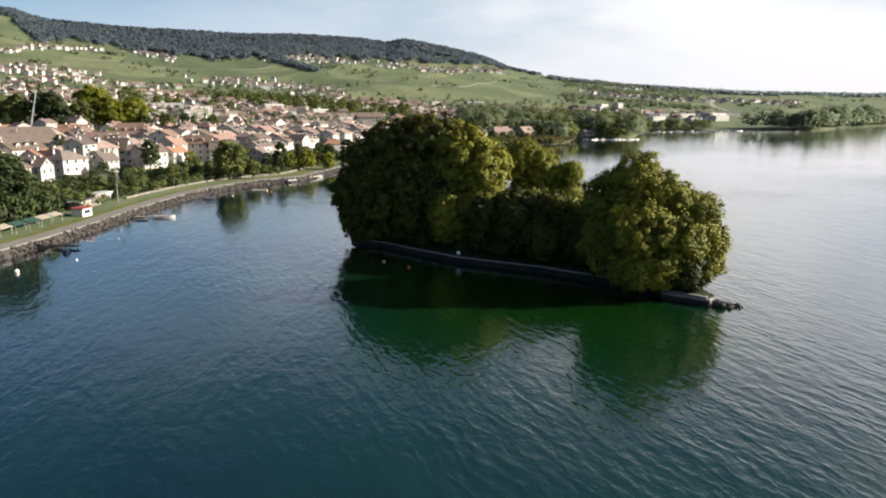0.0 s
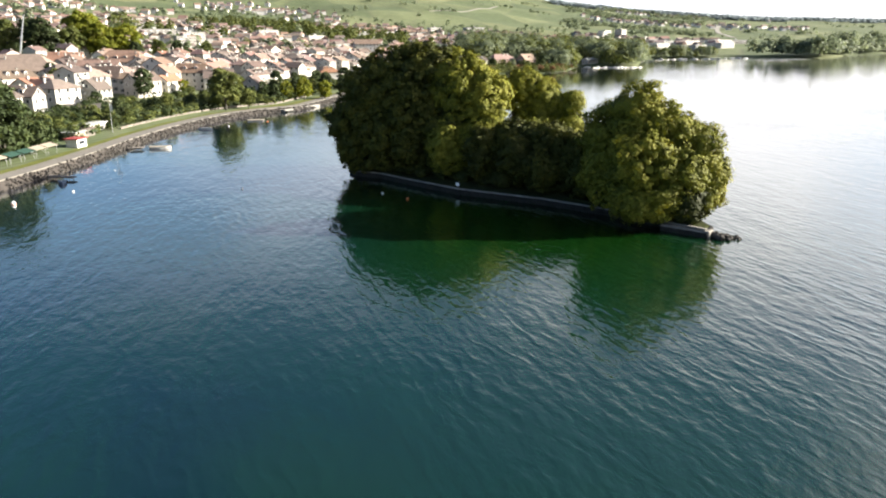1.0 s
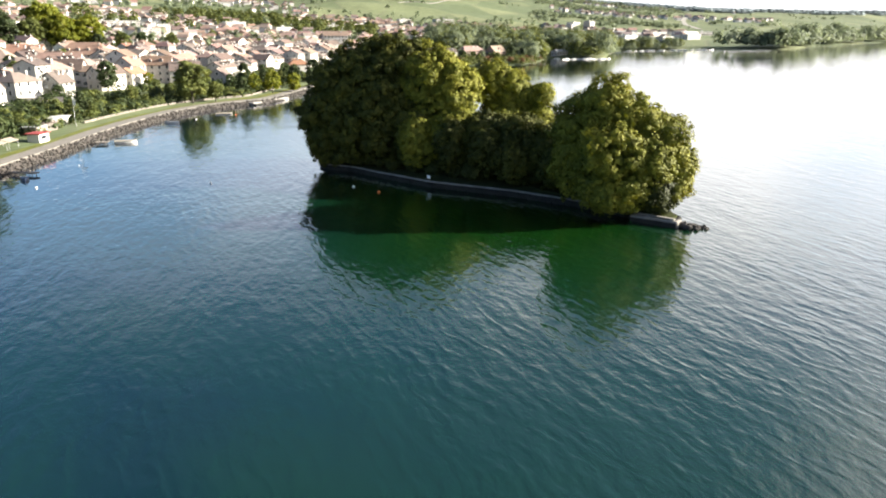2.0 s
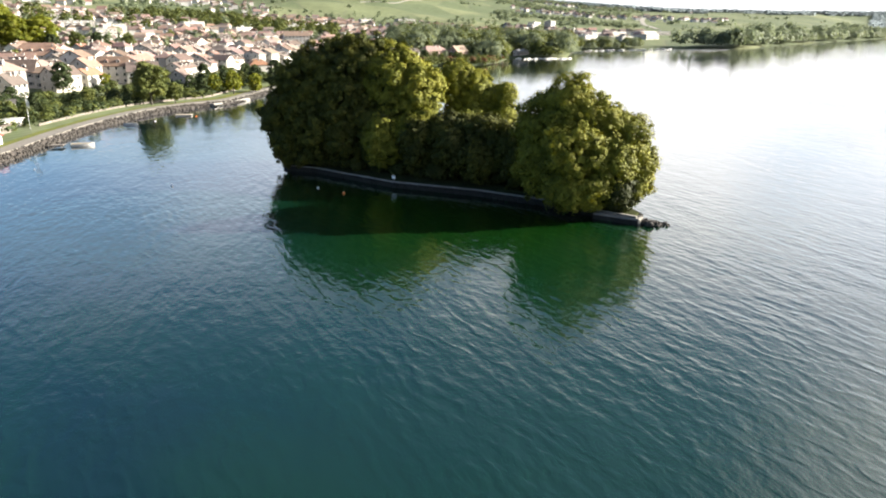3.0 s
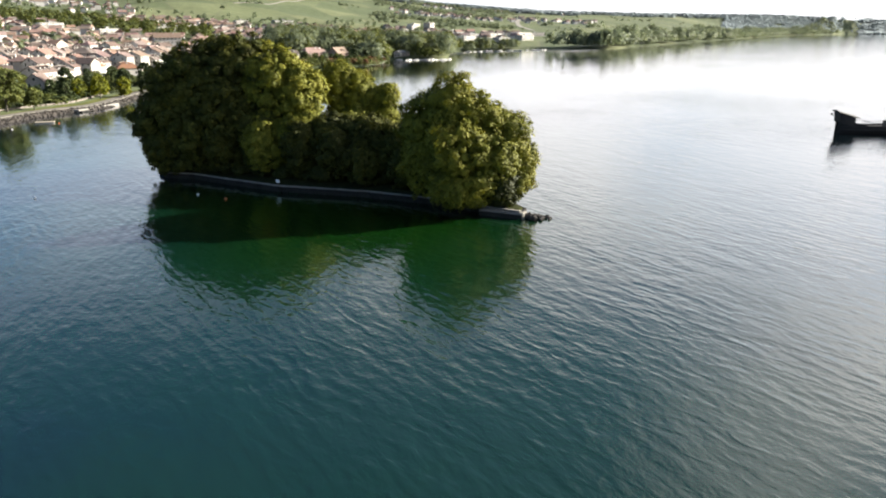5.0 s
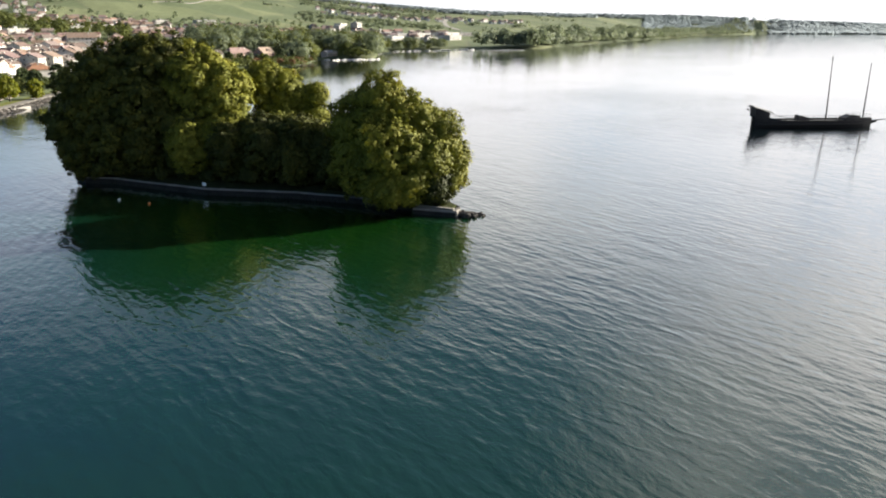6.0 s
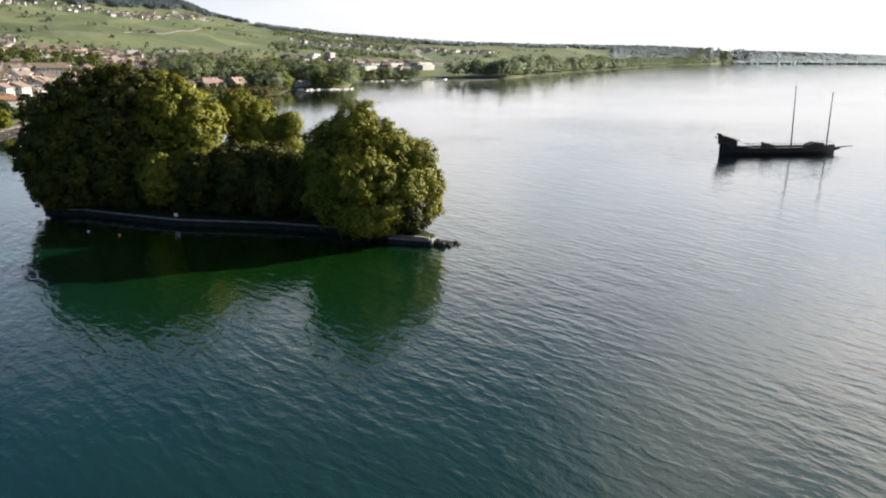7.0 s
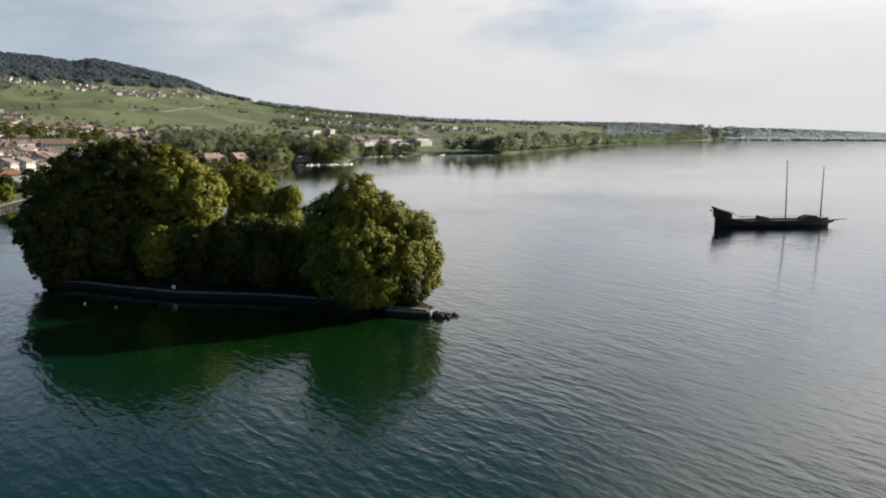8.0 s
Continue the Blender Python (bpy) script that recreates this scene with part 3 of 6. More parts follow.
build_water()

# promenade: stone bank, gravel path, lawn strip along the water
S_P, S_T, S_N = along_shore(100, 470, 2.5)


def strip(name, d0, z0, d1, z1, mat, label, category, thick=0.35, wobble=0.0):
    rings = []
    for k, (p, nn) in enumerate(zip(S_P, S_N)):
        w0 = d0 + wobble * math.sin(k * 0.7)
        a, b = p + nn * w0, p + nn * (d1 + wobble * math.sin(k * 0.53 + 1))
        rings.append([(a[0], a[1], z0), (b[0], b[1], z1), (b[0], b[1], z1 - thick), (a[0], a[1], z0 - thick)])
    v, f = loft(rings)
    return tagged(new(name, mesh_of(name, v, f, mat)), label, category, kind="structure")


bank = strip("stone_bank", -1.2, -1.2, 2.7, 1.9, M_ROCK, "sloping bank of grey boulders between lake and path", "bank", 0.8)
strip("promenade_path", 2.4, 2.02, 7.2, 2.08, M_PATH, "pale gravel lakeside path above the boulder bank", "path", 0.4)
strip("lawn", 7.2, 2.06, 15, 2.3, M_GRASS, "mown green lawn strip beside the lakeside path", "lawn", 0.4, 0.0)


def stone_mesh(seed, mat):
    rnd = random.Random(seed)
    bm = bmesh.new()
    bmesh.ops.create_icosphere(bm, subdivisions=1, radius=1.0)
    for v in bm.verts:
        v.co *= rnd.uniform(0.72, 1.12)
        v.co.z *= 0.7
    me = bpy.data.meshes.new("stone")
    bm.to_mesh(me)
    bm.free()
    me.materials.append(mat)
    return me


STONES = [stone_mesh(s, M_ROCKP) for s in range(6)]
STONE_V = [np.array([v.co[:] for v in me.vertices]) for me in STONES]
STONE_F = [np.array([p.vertices[:] for p in me.polygons]) for me in STONES]


def joined_stones(name, spots, mat, label, category, parent=None):
    """spots: (x, y, z, size) of many boulders in one mesh."""
    vs, fs, o = [], [], 0
    for x, y, z, s in spots:
        k = random.randrange(6)
        m = np.array(Euler((random.uniform(0, 6), random.uniform(0, 6), random.uniform(0, 6))).to_matrix())
        vs.append((STONE_V[k] * s) @ m.T + (x, y, z))
        fs.append(STONE_F[k] + o)
        o += len(STONE_V[k])
    ob = new(name, mesh_of(name, np.concatenate(vs), np.concatenate(fs), mat))
    if parent:
        ob.parent = parent
    return tagged(ob, label, category, kind="stuff")


# ---------------------------------------------------------------- trees
def crown_profile(t):
    """Half-width of a crown from its lowest leaves (0) to its top (1)."""
    return min(1.0, 0.74 + 1.1 * t) * math.sqrt(max(0.02, 1 - max(0.0, (t - 0.3) / 0.7) ** 2.3))


def crown_shell(rs, h, r, base, n, size):
    """Leaves over the whole crown, between and behind the clumps."""
    t = rs.random(n)
    a = rs.uniform(0, 6.283, n)
    pr = np.array([crown_profile(k) for k in t]) * r * (0.80 + 0.10 * np.sin(a * 3 + t * 7) + 0.07 * np.sin(a * 7 - t * 11)) * (1 - 0.25 * rs.random(n) ** 2)
    p = np.stack([pr * np.cos(a), pr * np.sin(a), base + (h - base) * (0.02 + 0.93 * t)], -1)
    d = np.stack([np.cos(a), np.sin(a), (t - 0.45) * 1.6], -1) + rs.normal(size=(n, 3)) * 0.5
    d /= np.linalg.norm(d, axis=1)[:, None]
    u = np.cross(d, rs.normal(size=(n, 3)))
    u /= np.linalg.norm(u, axis=1)[:, None] + 1e-9
    w = np.cross(d, u)
    k = size * rs.uniform(0.6, 1.35, size=(n, 1))
    tip = d * k * 0.2
    return np.stack([p - u * k * 0.5 - tip, p - w * k * 0.42, p + u * k * 0.55 - tip, p + w * k * 0.42], 1)


def crown_lobes(rnd, h, r, base, lobes, clump=(0.17, 0.34)):
    """Clump centres and radii that fill an uneven crown from base to h."""
    out = []
    hc = h - base
    for i in range(lobes):
        for _ in range(30):
            a, t = rnd.uniform(0, 6.283), rnd.random()
            z = base + hc * (0.06 + 0.86 * t)
            prof = crown_profile(t)
            rr = r * prof * math.sqrt(rnd.uniform(0.15, 1.0)) * (1.0 - 0.6 * sum(clump) / 2)
            p = (rr * math.cos(a), rr * math.sin(a), z)
            s = r * rnd.uniform(*clump)
            if all(math.dist(p, q[0]) > 0.55 * (s + q[1]) * 0.8 for q in out):
                break
        out.append((p, s))
    return out


def leaves_on(rs, lobes, per_area, size, droop=0.0):
    """Leaves on the shells of clumps, thinning inwards."""
    quads = []
    for (c, s) in lobes:
        n = max(30, int(per_area * s * s))
        d = rs.normal(size=(n, 3))
        d /= np.linalg.norm(d, axis=1)[:, None]
        d[:, 2] = np.where(d[:, 2] < -0.35, -d[:, 2] * 0.6, d[:, 2])
        rad = s * (1 - 0.45 * rs.random(n) ** 1.6) * (1 + 0.22 * np.sin(d[:, 0] * 5 + c[0] * 2) * np.sin(d[:, 1] * 6 + c[1] * 2) + 0.15 * np.sin(d[:, 2] * 7 + c[2]))
        p = np.array(c) + d * rad[:, None] * (1, 1, 0.85)
        nrm = d + rs.normal(size=(n, 3)) * 0.30 + (0, 0, 0.05)
        nrm /= np.linalg.norm(nrm, axis=1)[:, None]
        u = np.cross(nrm, rs.normal(size=(n, 3)))
        u /= np.linalg.norm(u, axis=1)[:, None] + 1e-9
        w = np.cross(nrm, u)
        k = size * rs.uniform(0.6, 1.35, size=(n, 1))
        tip = nrm * k * 0.2
        quads.append(np.stack([p - u * k * 0.5 - tip, p - w * k * 0.42, p + u * k * 0.55 - tip, p + w * k * 0.42], 1))
    return np.concatenate(quads)


def trunk_bm(rnd, h, lobes, r0, base, limbs=0.55):
    bm = bmesh.new()
    top = Vector((rnd.uniform(-0.4, 0.4), rnd.uniform(-0.4, 0.4), base + (h - base) * 0.35))
    base = max(base, h * 0.12)
    tube(bm, (0, 0, -0.4), (top.x * 0.3, top.y * 0.3, base * 0.5), r0 * 1.25, r0 * 0.85, 9)
    tube(bm, (top.x * 0.3, top.y * 0.3, base * 0.5 - 0.1), top, r0 * 0.85, r0 * 0.5, 9)
    for c, s in lobes:
        if rnd.random() < limbs:
            t = rnd.uniform(0.15, 0.95)
            a = Vector((top.x * t, top.y * t, base * 0.55 + (top.z - base * 0.55) * t))
            c2 = Vector(c)
            mid = a.lerp(c2, 0.5) + Vector((0, 0, -0.06 * (c2 - a).length))
            tube(bm, a, mid, r0 * 0.32, r0 * 0.2, 5)
            tube(bm, mid, c2, r0 * 0.2, r0 * 0.06, 4)
    return bm


def tree(name, m, h, r, seed, mat, label, category="tree", base=None, lobes=40, per_area=90, size=0.55, group="", bark=None, trunk=None, clump=(0.17, 0.34), shell=0, core=0):
    rnd, rs = random.Random(seed), np.random.RandomState(seed)
    base = h * 0.16 if base is None else base
    lo = crown_lobes(rnd, h, r, base, lobes, clump)
    t = thing(name, m, label, category, group)
    part("trunk", trunk_bm(rnd, h, lo, trunk or (0.022 * h + 0.05), base, 0.55 if trunk else 0.22), bark or M_BARK, t)
    leaves = leaves_on(rs, lo, per_area, size)
    if shell:
        leaves = np.concatenate([leaves, crown_shell(rs, h, r, base, shell, size)])
    if core:
        inner = [crown_shell(rs, h * 0.93, r * k, base + 0.8, core, size * 3.0) for k in (0.45, 0.72)]
        leaves = np.concatenate([leaves] + inner)
    part("crown", quad_mesh("crown", leaves, mat), None, t)
    return t


def bough_lobes(rnd, boughs, size=(0.5, 2.0), cover=1.6):
    """Clumps over the outside of a crown that is made of several rounded boughs."""
    out = []
    for i, (cx, cy, cz, a, c) in enumerate(boughs):
        area = 4 * math.pi * ((a ** 3.2 + 2 * (a * c) ** 1.6) / 3) ** (1 / 1.6)
        mean = (size[0] + size[1]) / 2
        n = max(10, int(cover * area / (math.pi * mean * mean)))
        for k in range(n):
            zz = 1 - 2 * (k + 0.5) / n
            ang = k * 2.39996 + rnd.uniform(-0.35, 0.35)
            rr = math.sqrt(1 - zz * zz)
            d = Vector((rr * math.cos(ang), rr * math.sin(ang), zz))
            s = (size[0] + (size[1] - size[0]) * rnd.random() ** 1.3) * (1.0 if d.z > -0.3 else 0.8)
            grow = 1 + 0.17 * math.sin(3.1 * ang + i) * math.sin(4.5 * zz + 2 * i) + rnd.uniform(-0.12, 0.11)
            p = Vector((cx + d.x * (a * grow - 0.55 * s), cy + d.y * (a * grow - 0.55 * s), cz + d.z * (c * grow - 0.55 * s)))
            inside = any(((p.x - bx) / ba) ** 2 + ((p.y - by) / ba) ** 2 + ((p.z - bz) / bc) ** 2 < 0.62 for j, (bx, by, bz, ba, bc) in enumerate(boughs) if j != i)
            if not inside and p.z > 0.6:
                out.append((p, s, d))
    return out


def bough_leaves(rs, lobes, per_area, size):
    """Leaves on the outer faces of the clumps, tilted to the clump's own surface."""
    quads = []
    for c, s, out in lobes:
        n = max(40, int(per_area * s * s))
        d = rs.normal(size=(n, 3))
        d /= np.linalg.norm(d, axis=1)[:, None]
        back = d @ np.array(out) < -0.45
        d[back] *= -1
        rad = s * (1.12 - 0.5 * rs.random(n) ** 1.3) * (1 + 0.28 * np.sin(d[:, 0] * 4 + c.x * 2) * np.sin(d[:, 1] * 5 + c.y * 2) + 0.18 * np.sin(d[:, 2] * 6 + c.z))
        p = np.array(c) + d * rad[:, None] * (1, 1, 0.8)
        nrm = d + 0.35 * np.array(out) + (0, 0, 0.25) + rs.normal(size=(n, 3)) * 0.33
        nrm /= np.linalg.norm(nrm, axis=1)[:, None]
        u = np.cross(nrm, rs.normal(size=(n, 3)))
        u /= np.linalg.norm(u, axis=1)[:, None] + 1e-9
        w = np.cross(nrm, u)
        k = size * rs.uniform(0.6, 1.35, size=(n, 1))
        tip = nrm * k * 0.2
        quads.append(np.stack([p - u * k * 0.5 - tip, p - w * k * 0.42, p + u * k * 0.55 - tip, p + w * k * 0.42], 1))
    return np.concatenate(quads)


def bough_tree(name, m, boughs, seed, mat, label, trunk, leaf, group):
    """A tree whose crown is a few great boughs (given in the world) on a forked trunk."""
    rnd, rs = random.Random(seed), np.random.RandomState(seed)
    base = m.translation
    local = [(x - base.x, y - base.y, z - base.z, a, c) for x, y, z, a, c in boughs]
    t = thing(name, m, label, "shrub" if name == "shrub" else "tree", group)
    bm = bmesh.new()
    fork = Vector((rnd.uniform(-0.4, 0.4), rnd.uniform(-0.4, 0.4), min(b[2] for b in local) * 0.6))
    tube(bm, (0, 0, -0.5), (fork.x * 0.5, fork.y * 0.5, fork.z * 0.5), trunk * 1.35, trunk, 10)
    tube(bm, (fork.x * 0.5, fork.y * 0.5, fork.z * 0.5 - 0.1), fork, trunk, trunk * 0.8, 10)
    for x, y, z, a, c in local:
        end = Vector((x, y, z))
        mid = fork.lerp(end, 0.5) + Vector((0, 0, -0.07 * (end - fork).length))
        tube(bm, fork - Vector((0, 0, 0.3)), mid, trunk * 0.6, trunk * 0.4, 7)
        tube(bm, mid, end, trunk * 0.4, trunk * 0.2, 6)
        for k in range(7):
            d = Vector((rnd.gauss(0, 1), rnd.gauss(0, 1), rnd.gauss(0.2, 0.7))).normalized()
            tube(bm, mid.lerp(end, rnd.uniform(0.3, 1)), end + Vector((d.x * a, d.y * a, d.z * c)) * 0.8, trunk * 0.16, trunk * 0.05, 4)
    part("trunk", bm, M_BARK, t)
    lobes = bough_lobes(rnd, local)
    leaves = [bough_leaves(rs, lobes, 85, leaf)]
    # large unseen sprays inside the boughs, added to stop light passing the hollow crown
    for x, y, z, a, c in local:
        n = int(26 * a * c)
        d = rs.normal(size=(n, 3))
        d /= np.linalg.norm(d, axis=1)[:, None]
        p = np.array((x, y, z)) + d * np.array((a, a, c)) * rs.uniform(0.35, 0.82, (n, 1))
        u = np.cross(d, rs.normal(size=(n, 3)))
        u /= np.linalg.norm(u, axis=1)[:, None] + 1e-9
        w = np.cross(d, u)
        q = np.stack([p - u * 0.6, p - w * 0.5, p + u * 0.6, p + w * 0.5], 1)
        leaves.append(q[p[:, 2] > 0.3])
    part("crown", quad_mesh("crown", np.concatenate(leaves), mat), None, t)
    return t


# ---------------------------------------------------------------- the island
FRONT = [(-22.5, 178.5), (-16.2, 175.6), (-9.4, 168.4), (2.7, 156.8), (19.9, 147.0), (31.2, 138.0), (41.1, 126.6), (45.6, 122.2)]
BACK = [(47.6, 124.5), (46, 138), (42, 153), (36, 167), (27, 179), (15, 189), (0, 195.5), (-14, 196), (-22.5, 190), (-25, 184)]
Q_TOP = 1.5


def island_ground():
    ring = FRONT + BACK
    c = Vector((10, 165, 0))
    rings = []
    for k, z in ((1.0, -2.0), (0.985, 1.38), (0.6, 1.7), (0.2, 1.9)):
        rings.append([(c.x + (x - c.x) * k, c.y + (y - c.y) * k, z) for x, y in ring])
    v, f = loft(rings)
    me = mesh_of("island_ground", v, f, M_SHADED_SOIL)
    return tagged(new("island_ground", me), "grassy ground of a small wooded island, tree shade put into its colour", "ground", kind="structure")


island_ground()
quay = thing("quay_wall", pose(0, 0, 0), "low grey stone quay wall round the wooded island", "wall", kind="structure")


def quay_wall():
    ring = FRONT + BACK
    c = Vector((10, 165))
    n = len(ring)
    outer, inner = [], []
    for x, y in ring:
        d = (Vector((x, y)) - c).normalized()
        outer.append((x + d.x * 0.25, y + d.y * 0.25))
        inner.append((x - d.x * 0.45, y - d.y * 0.45))
    v, f = [], []
    for (a, b), (e, g) in zip(outer, inner):
        v += [(a, b, -2.0), (a - (a - e) * 0.25, b - (b - g) * 0.25, 1.22), (e, g, 1.22), (e, g, -2.0)]
    for i in range(n):
        j = (i + 1) % n
        for k in range(4):
            f.append((i * 4 + k, j * 4 + k, j * 4 + (k + 1) % 4, i * 4 + (k + 1) % 4))
    part("wall_body", mesh_of("wall_body", v, f, M_WALL), None, quay)
    # cap stones and one course of facing blocks along the front
    cap = bpy.data.meshes.new("cap_stone")
    bm = box_bm(-0.5, 0.5, -0.5, 0.5, 0, 1, bevel=0.04)
    bm.to_mesh(cap)
    cap.materials.append(M_CAP)
    blk = bpy.data.meshes.new("facing_block")
    bm.to_mesh(blk)
    bm.free()
    blk.materials.append(M_WALL)
    rnd = random.Random(4)
    for (x0, y0), (x1, y1) in zip(FRONT[:-1], FRONT[1:]):
        L = math.hypot(x1 - x0, y1 - y0)
        k = max(1, round(L / 1.5))
        ang = math.atan2(y1 - y0, x1 - x0)
        nx, ny = math.sin(ang), -math.cos(ang)
        for i in range(k):
            t = (i + 0.5) / k
            o = new("cap_stone", cap)
            o.parent = quay
            o.matrix_basis = Matrix.LocRotScale((x0 + (x1 - x0) * t, y0 + (y1 - y0) * t, 1.2 + rnd.uniform(-0.02, 0.02)), Euler((rnd.uniform(-0.015, 0.015), 0, ang + rnd.uniform(-0.012, 0.012))), (L / k * 0.97, 0.72, 0.26))
            for row in range(2):
                q = new("facing_block", blk)
                q.parent = quay
                tt = (i + (0.5 if row else 0.95)) / k
                q.matrix_basis = Matrix.LocRotScale((x0 + (x1 - x0) * tt + nx * 0.2, y0 + (y1 - y0) * tt + ny * 0.2, -0.15 + row * 0.67), Euler((0, 0, ang)), (L / k * 0.95, 0.22 + rnd.uniform(0, 0.06), 0.62))


quay_wall()
# the paved spit at the end and its boulders
spit = thing("stone_spit", pose(44.6, 123.6, 0, 0, 0, -38), "pale paved stone spit at the island's end", "jetty")
bm = bmesh.new()
box(bm, -6.5, 2.4, -1.25, 1.25, -2.0, 1.15, bevel=0.2)
part("deck", bm, M_CAP, spit)
bm = bmesh.new()
box(bm, -6.4, 2.2, -1.45, -1.25, -2.0, 0.85, bevel=0.08)
part("face", bm, M_WALL, spit)
rnd = random.Random(11)
for i in range(46):
    t, w = rnd.random(), rnd.gauss(0, 1)
    s = rnd.uniform(0.35, 0.8) * (1.1 - 0.4 * t)
    ob = new("boulder", STONES[i % 6])
    ob.matrix_basis = Matrix.LocRotScale((46.6 + t * 4.6, 122.3 - t * 1.2 + w * (1.2 - 0.6 * t), 0.35 - 0.35 * t), Euler((rnd.uniform(0, 6), rnd.uniform(0, 6), rnd.uniform(0, 6))), (s, s, s))
    tagged(ob, "grey boulder in the water off the stone spit", "rock", "boulders off the spit")

# white notice on the quay edge
sign = thing("notice_board", pose(2.4, 157.6, Q_TOP, 0, 0, -42), "small white notice board on the quay edge", "sign")
part("board", box_bm(-0.5, 0.5, -0.04, 0.04, 0.35, 1.05, bevel=0.02), M_WHITEP, sign)
part("post", tube(bmesh.new(), (0, 0.06, -0.1), (0, 0.06, 0.9), 0.04, 0.04), M_METAL, sign)

# each tree: trunk foot, trunk radius, then its boughs as (x, y, z, half-width, half-height)
# a few low front boughs are added to cast shade on the quay water
ISLAND_TREES = [
    ("plane_tree", "huge old plane tree over the water, shade put into its leaf colour", M_PLANE_SHADED, (-13, 184), 0.75, 0.50,
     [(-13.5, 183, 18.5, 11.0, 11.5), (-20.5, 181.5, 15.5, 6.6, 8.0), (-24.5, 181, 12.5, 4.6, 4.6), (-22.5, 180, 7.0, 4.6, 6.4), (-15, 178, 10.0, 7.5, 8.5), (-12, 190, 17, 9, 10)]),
    ("plane_tree", "tall old plane tree with shade put into its domed green crown", M_PLANE_SHADED, (-3, 180), 0.7, 0.50,
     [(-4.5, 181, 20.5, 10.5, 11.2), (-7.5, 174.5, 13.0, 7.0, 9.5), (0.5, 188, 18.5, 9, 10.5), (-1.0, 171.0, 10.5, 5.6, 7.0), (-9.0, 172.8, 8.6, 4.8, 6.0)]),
    ("plane_tree", "tall plane tree with sunlight put into its yellow-green leaves", M_PLANE_LIT, (5, 173), 0.65, 0.50,
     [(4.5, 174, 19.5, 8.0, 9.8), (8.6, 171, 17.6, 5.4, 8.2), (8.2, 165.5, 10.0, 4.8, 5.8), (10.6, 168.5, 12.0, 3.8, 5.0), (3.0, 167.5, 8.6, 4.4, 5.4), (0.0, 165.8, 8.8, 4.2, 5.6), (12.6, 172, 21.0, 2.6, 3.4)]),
    ("plane_tree", "slimmer plane tree on the island, sunlight put into its leaf colour", M_PLANE_LIT, (20.5, 181), 0.45, 0.46,
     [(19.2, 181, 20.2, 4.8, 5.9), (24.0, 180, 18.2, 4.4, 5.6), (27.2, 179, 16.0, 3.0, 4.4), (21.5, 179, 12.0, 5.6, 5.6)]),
    ("plane_tree", "small slender plane tree behind the thicket", M_PLANE_LIT, (30.2, 176.5), 0.3, 0.44,
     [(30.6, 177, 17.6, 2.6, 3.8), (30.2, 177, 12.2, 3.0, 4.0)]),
    # the three low trees take the shaded leaf copy; their darkness is painted shade
    ("chestnut_tree", "low tree above the quay with shade put into its leaves", M_PLANE_SHADED, (15, 160), 0.35, 0.46,
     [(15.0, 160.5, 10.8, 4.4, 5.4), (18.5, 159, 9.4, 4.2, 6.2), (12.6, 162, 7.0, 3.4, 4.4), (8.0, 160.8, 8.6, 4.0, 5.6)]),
    ("chestnut_tree", "round tree hanging over the quay wall, shade in its leaf colour", M_PLANE_SHADED, (22.5, 154.5), 0.35, 0.46,
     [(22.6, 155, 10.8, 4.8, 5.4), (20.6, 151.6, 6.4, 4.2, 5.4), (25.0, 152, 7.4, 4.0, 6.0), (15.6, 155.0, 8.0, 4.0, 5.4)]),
    ("chestnut_tree", "low spreading tree beside the end plane tree, shade in its leaf colour", M_PLANE_SHADED, (28, 149.5), 0.3, 0.46,
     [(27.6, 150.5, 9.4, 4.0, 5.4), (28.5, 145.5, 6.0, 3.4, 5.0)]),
    # its last two boughs are hidden behind, added to shade the water
    ("plane_tree", "great plane tree at the island's end with boughs to the water", M_PLANE_LIT, (37, 134.5), 0.65, 0.42,
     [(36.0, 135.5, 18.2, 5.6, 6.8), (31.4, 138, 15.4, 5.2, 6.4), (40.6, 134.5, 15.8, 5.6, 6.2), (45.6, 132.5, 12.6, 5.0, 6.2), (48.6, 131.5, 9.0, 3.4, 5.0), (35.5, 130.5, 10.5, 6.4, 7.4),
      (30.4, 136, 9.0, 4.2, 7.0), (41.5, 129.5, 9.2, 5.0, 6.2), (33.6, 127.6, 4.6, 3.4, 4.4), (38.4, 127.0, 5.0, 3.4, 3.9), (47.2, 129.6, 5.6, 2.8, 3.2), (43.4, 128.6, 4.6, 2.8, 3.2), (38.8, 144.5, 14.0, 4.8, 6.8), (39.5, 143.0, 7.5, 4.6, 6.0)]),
]
UNDERSTORY = [(-20.5, 180.5, 3.2, 2.6), (-17.5, 179, 3.4, 2.5), (-13, 178, 3.0, 2.2), (-9, 176, 3.2, 2.0), (-5.5, 172.5, 2.8, 1.8), (0.5, 168, 3.0, 2.2), (4.5, 165.5, 2.8, 1.8), (9.5, 161.5, 3.0, 2.2),
              (13, 158, 2.8, 2.4), (-2, 178, 4.2, 3.2), (6, 172, 4.0, 3.0), (12, 168, 4.2, 3.2), (20, 164, 4.2, 3.2), (27, 158, 4.2, 3.4), (32, 148, 3.8, 3.2), (33, 141, 3.6, 3.0), (-12, 186, 5, 3.6), (0, 186, 5, 3.6), (10, 180, 5, 3.6), (22, 178, 4.5, 3.4), (40, 140, 4.0, 3.0), (41, 131, 3.0, 2.4), (44.5, 131.5, 2.6, 2.0)]
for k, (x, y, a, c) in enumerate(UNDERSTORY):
    bough_tree("shrub", pose(x, y, 1.5), [(x, y, 1.6 + c * 0.75, a, c)], 300 + k, M_SHRUB_SHADED, "dense shrub under the island trees, shade put into its leaf colour", 0.12, 0.5, "shrubs of the island")
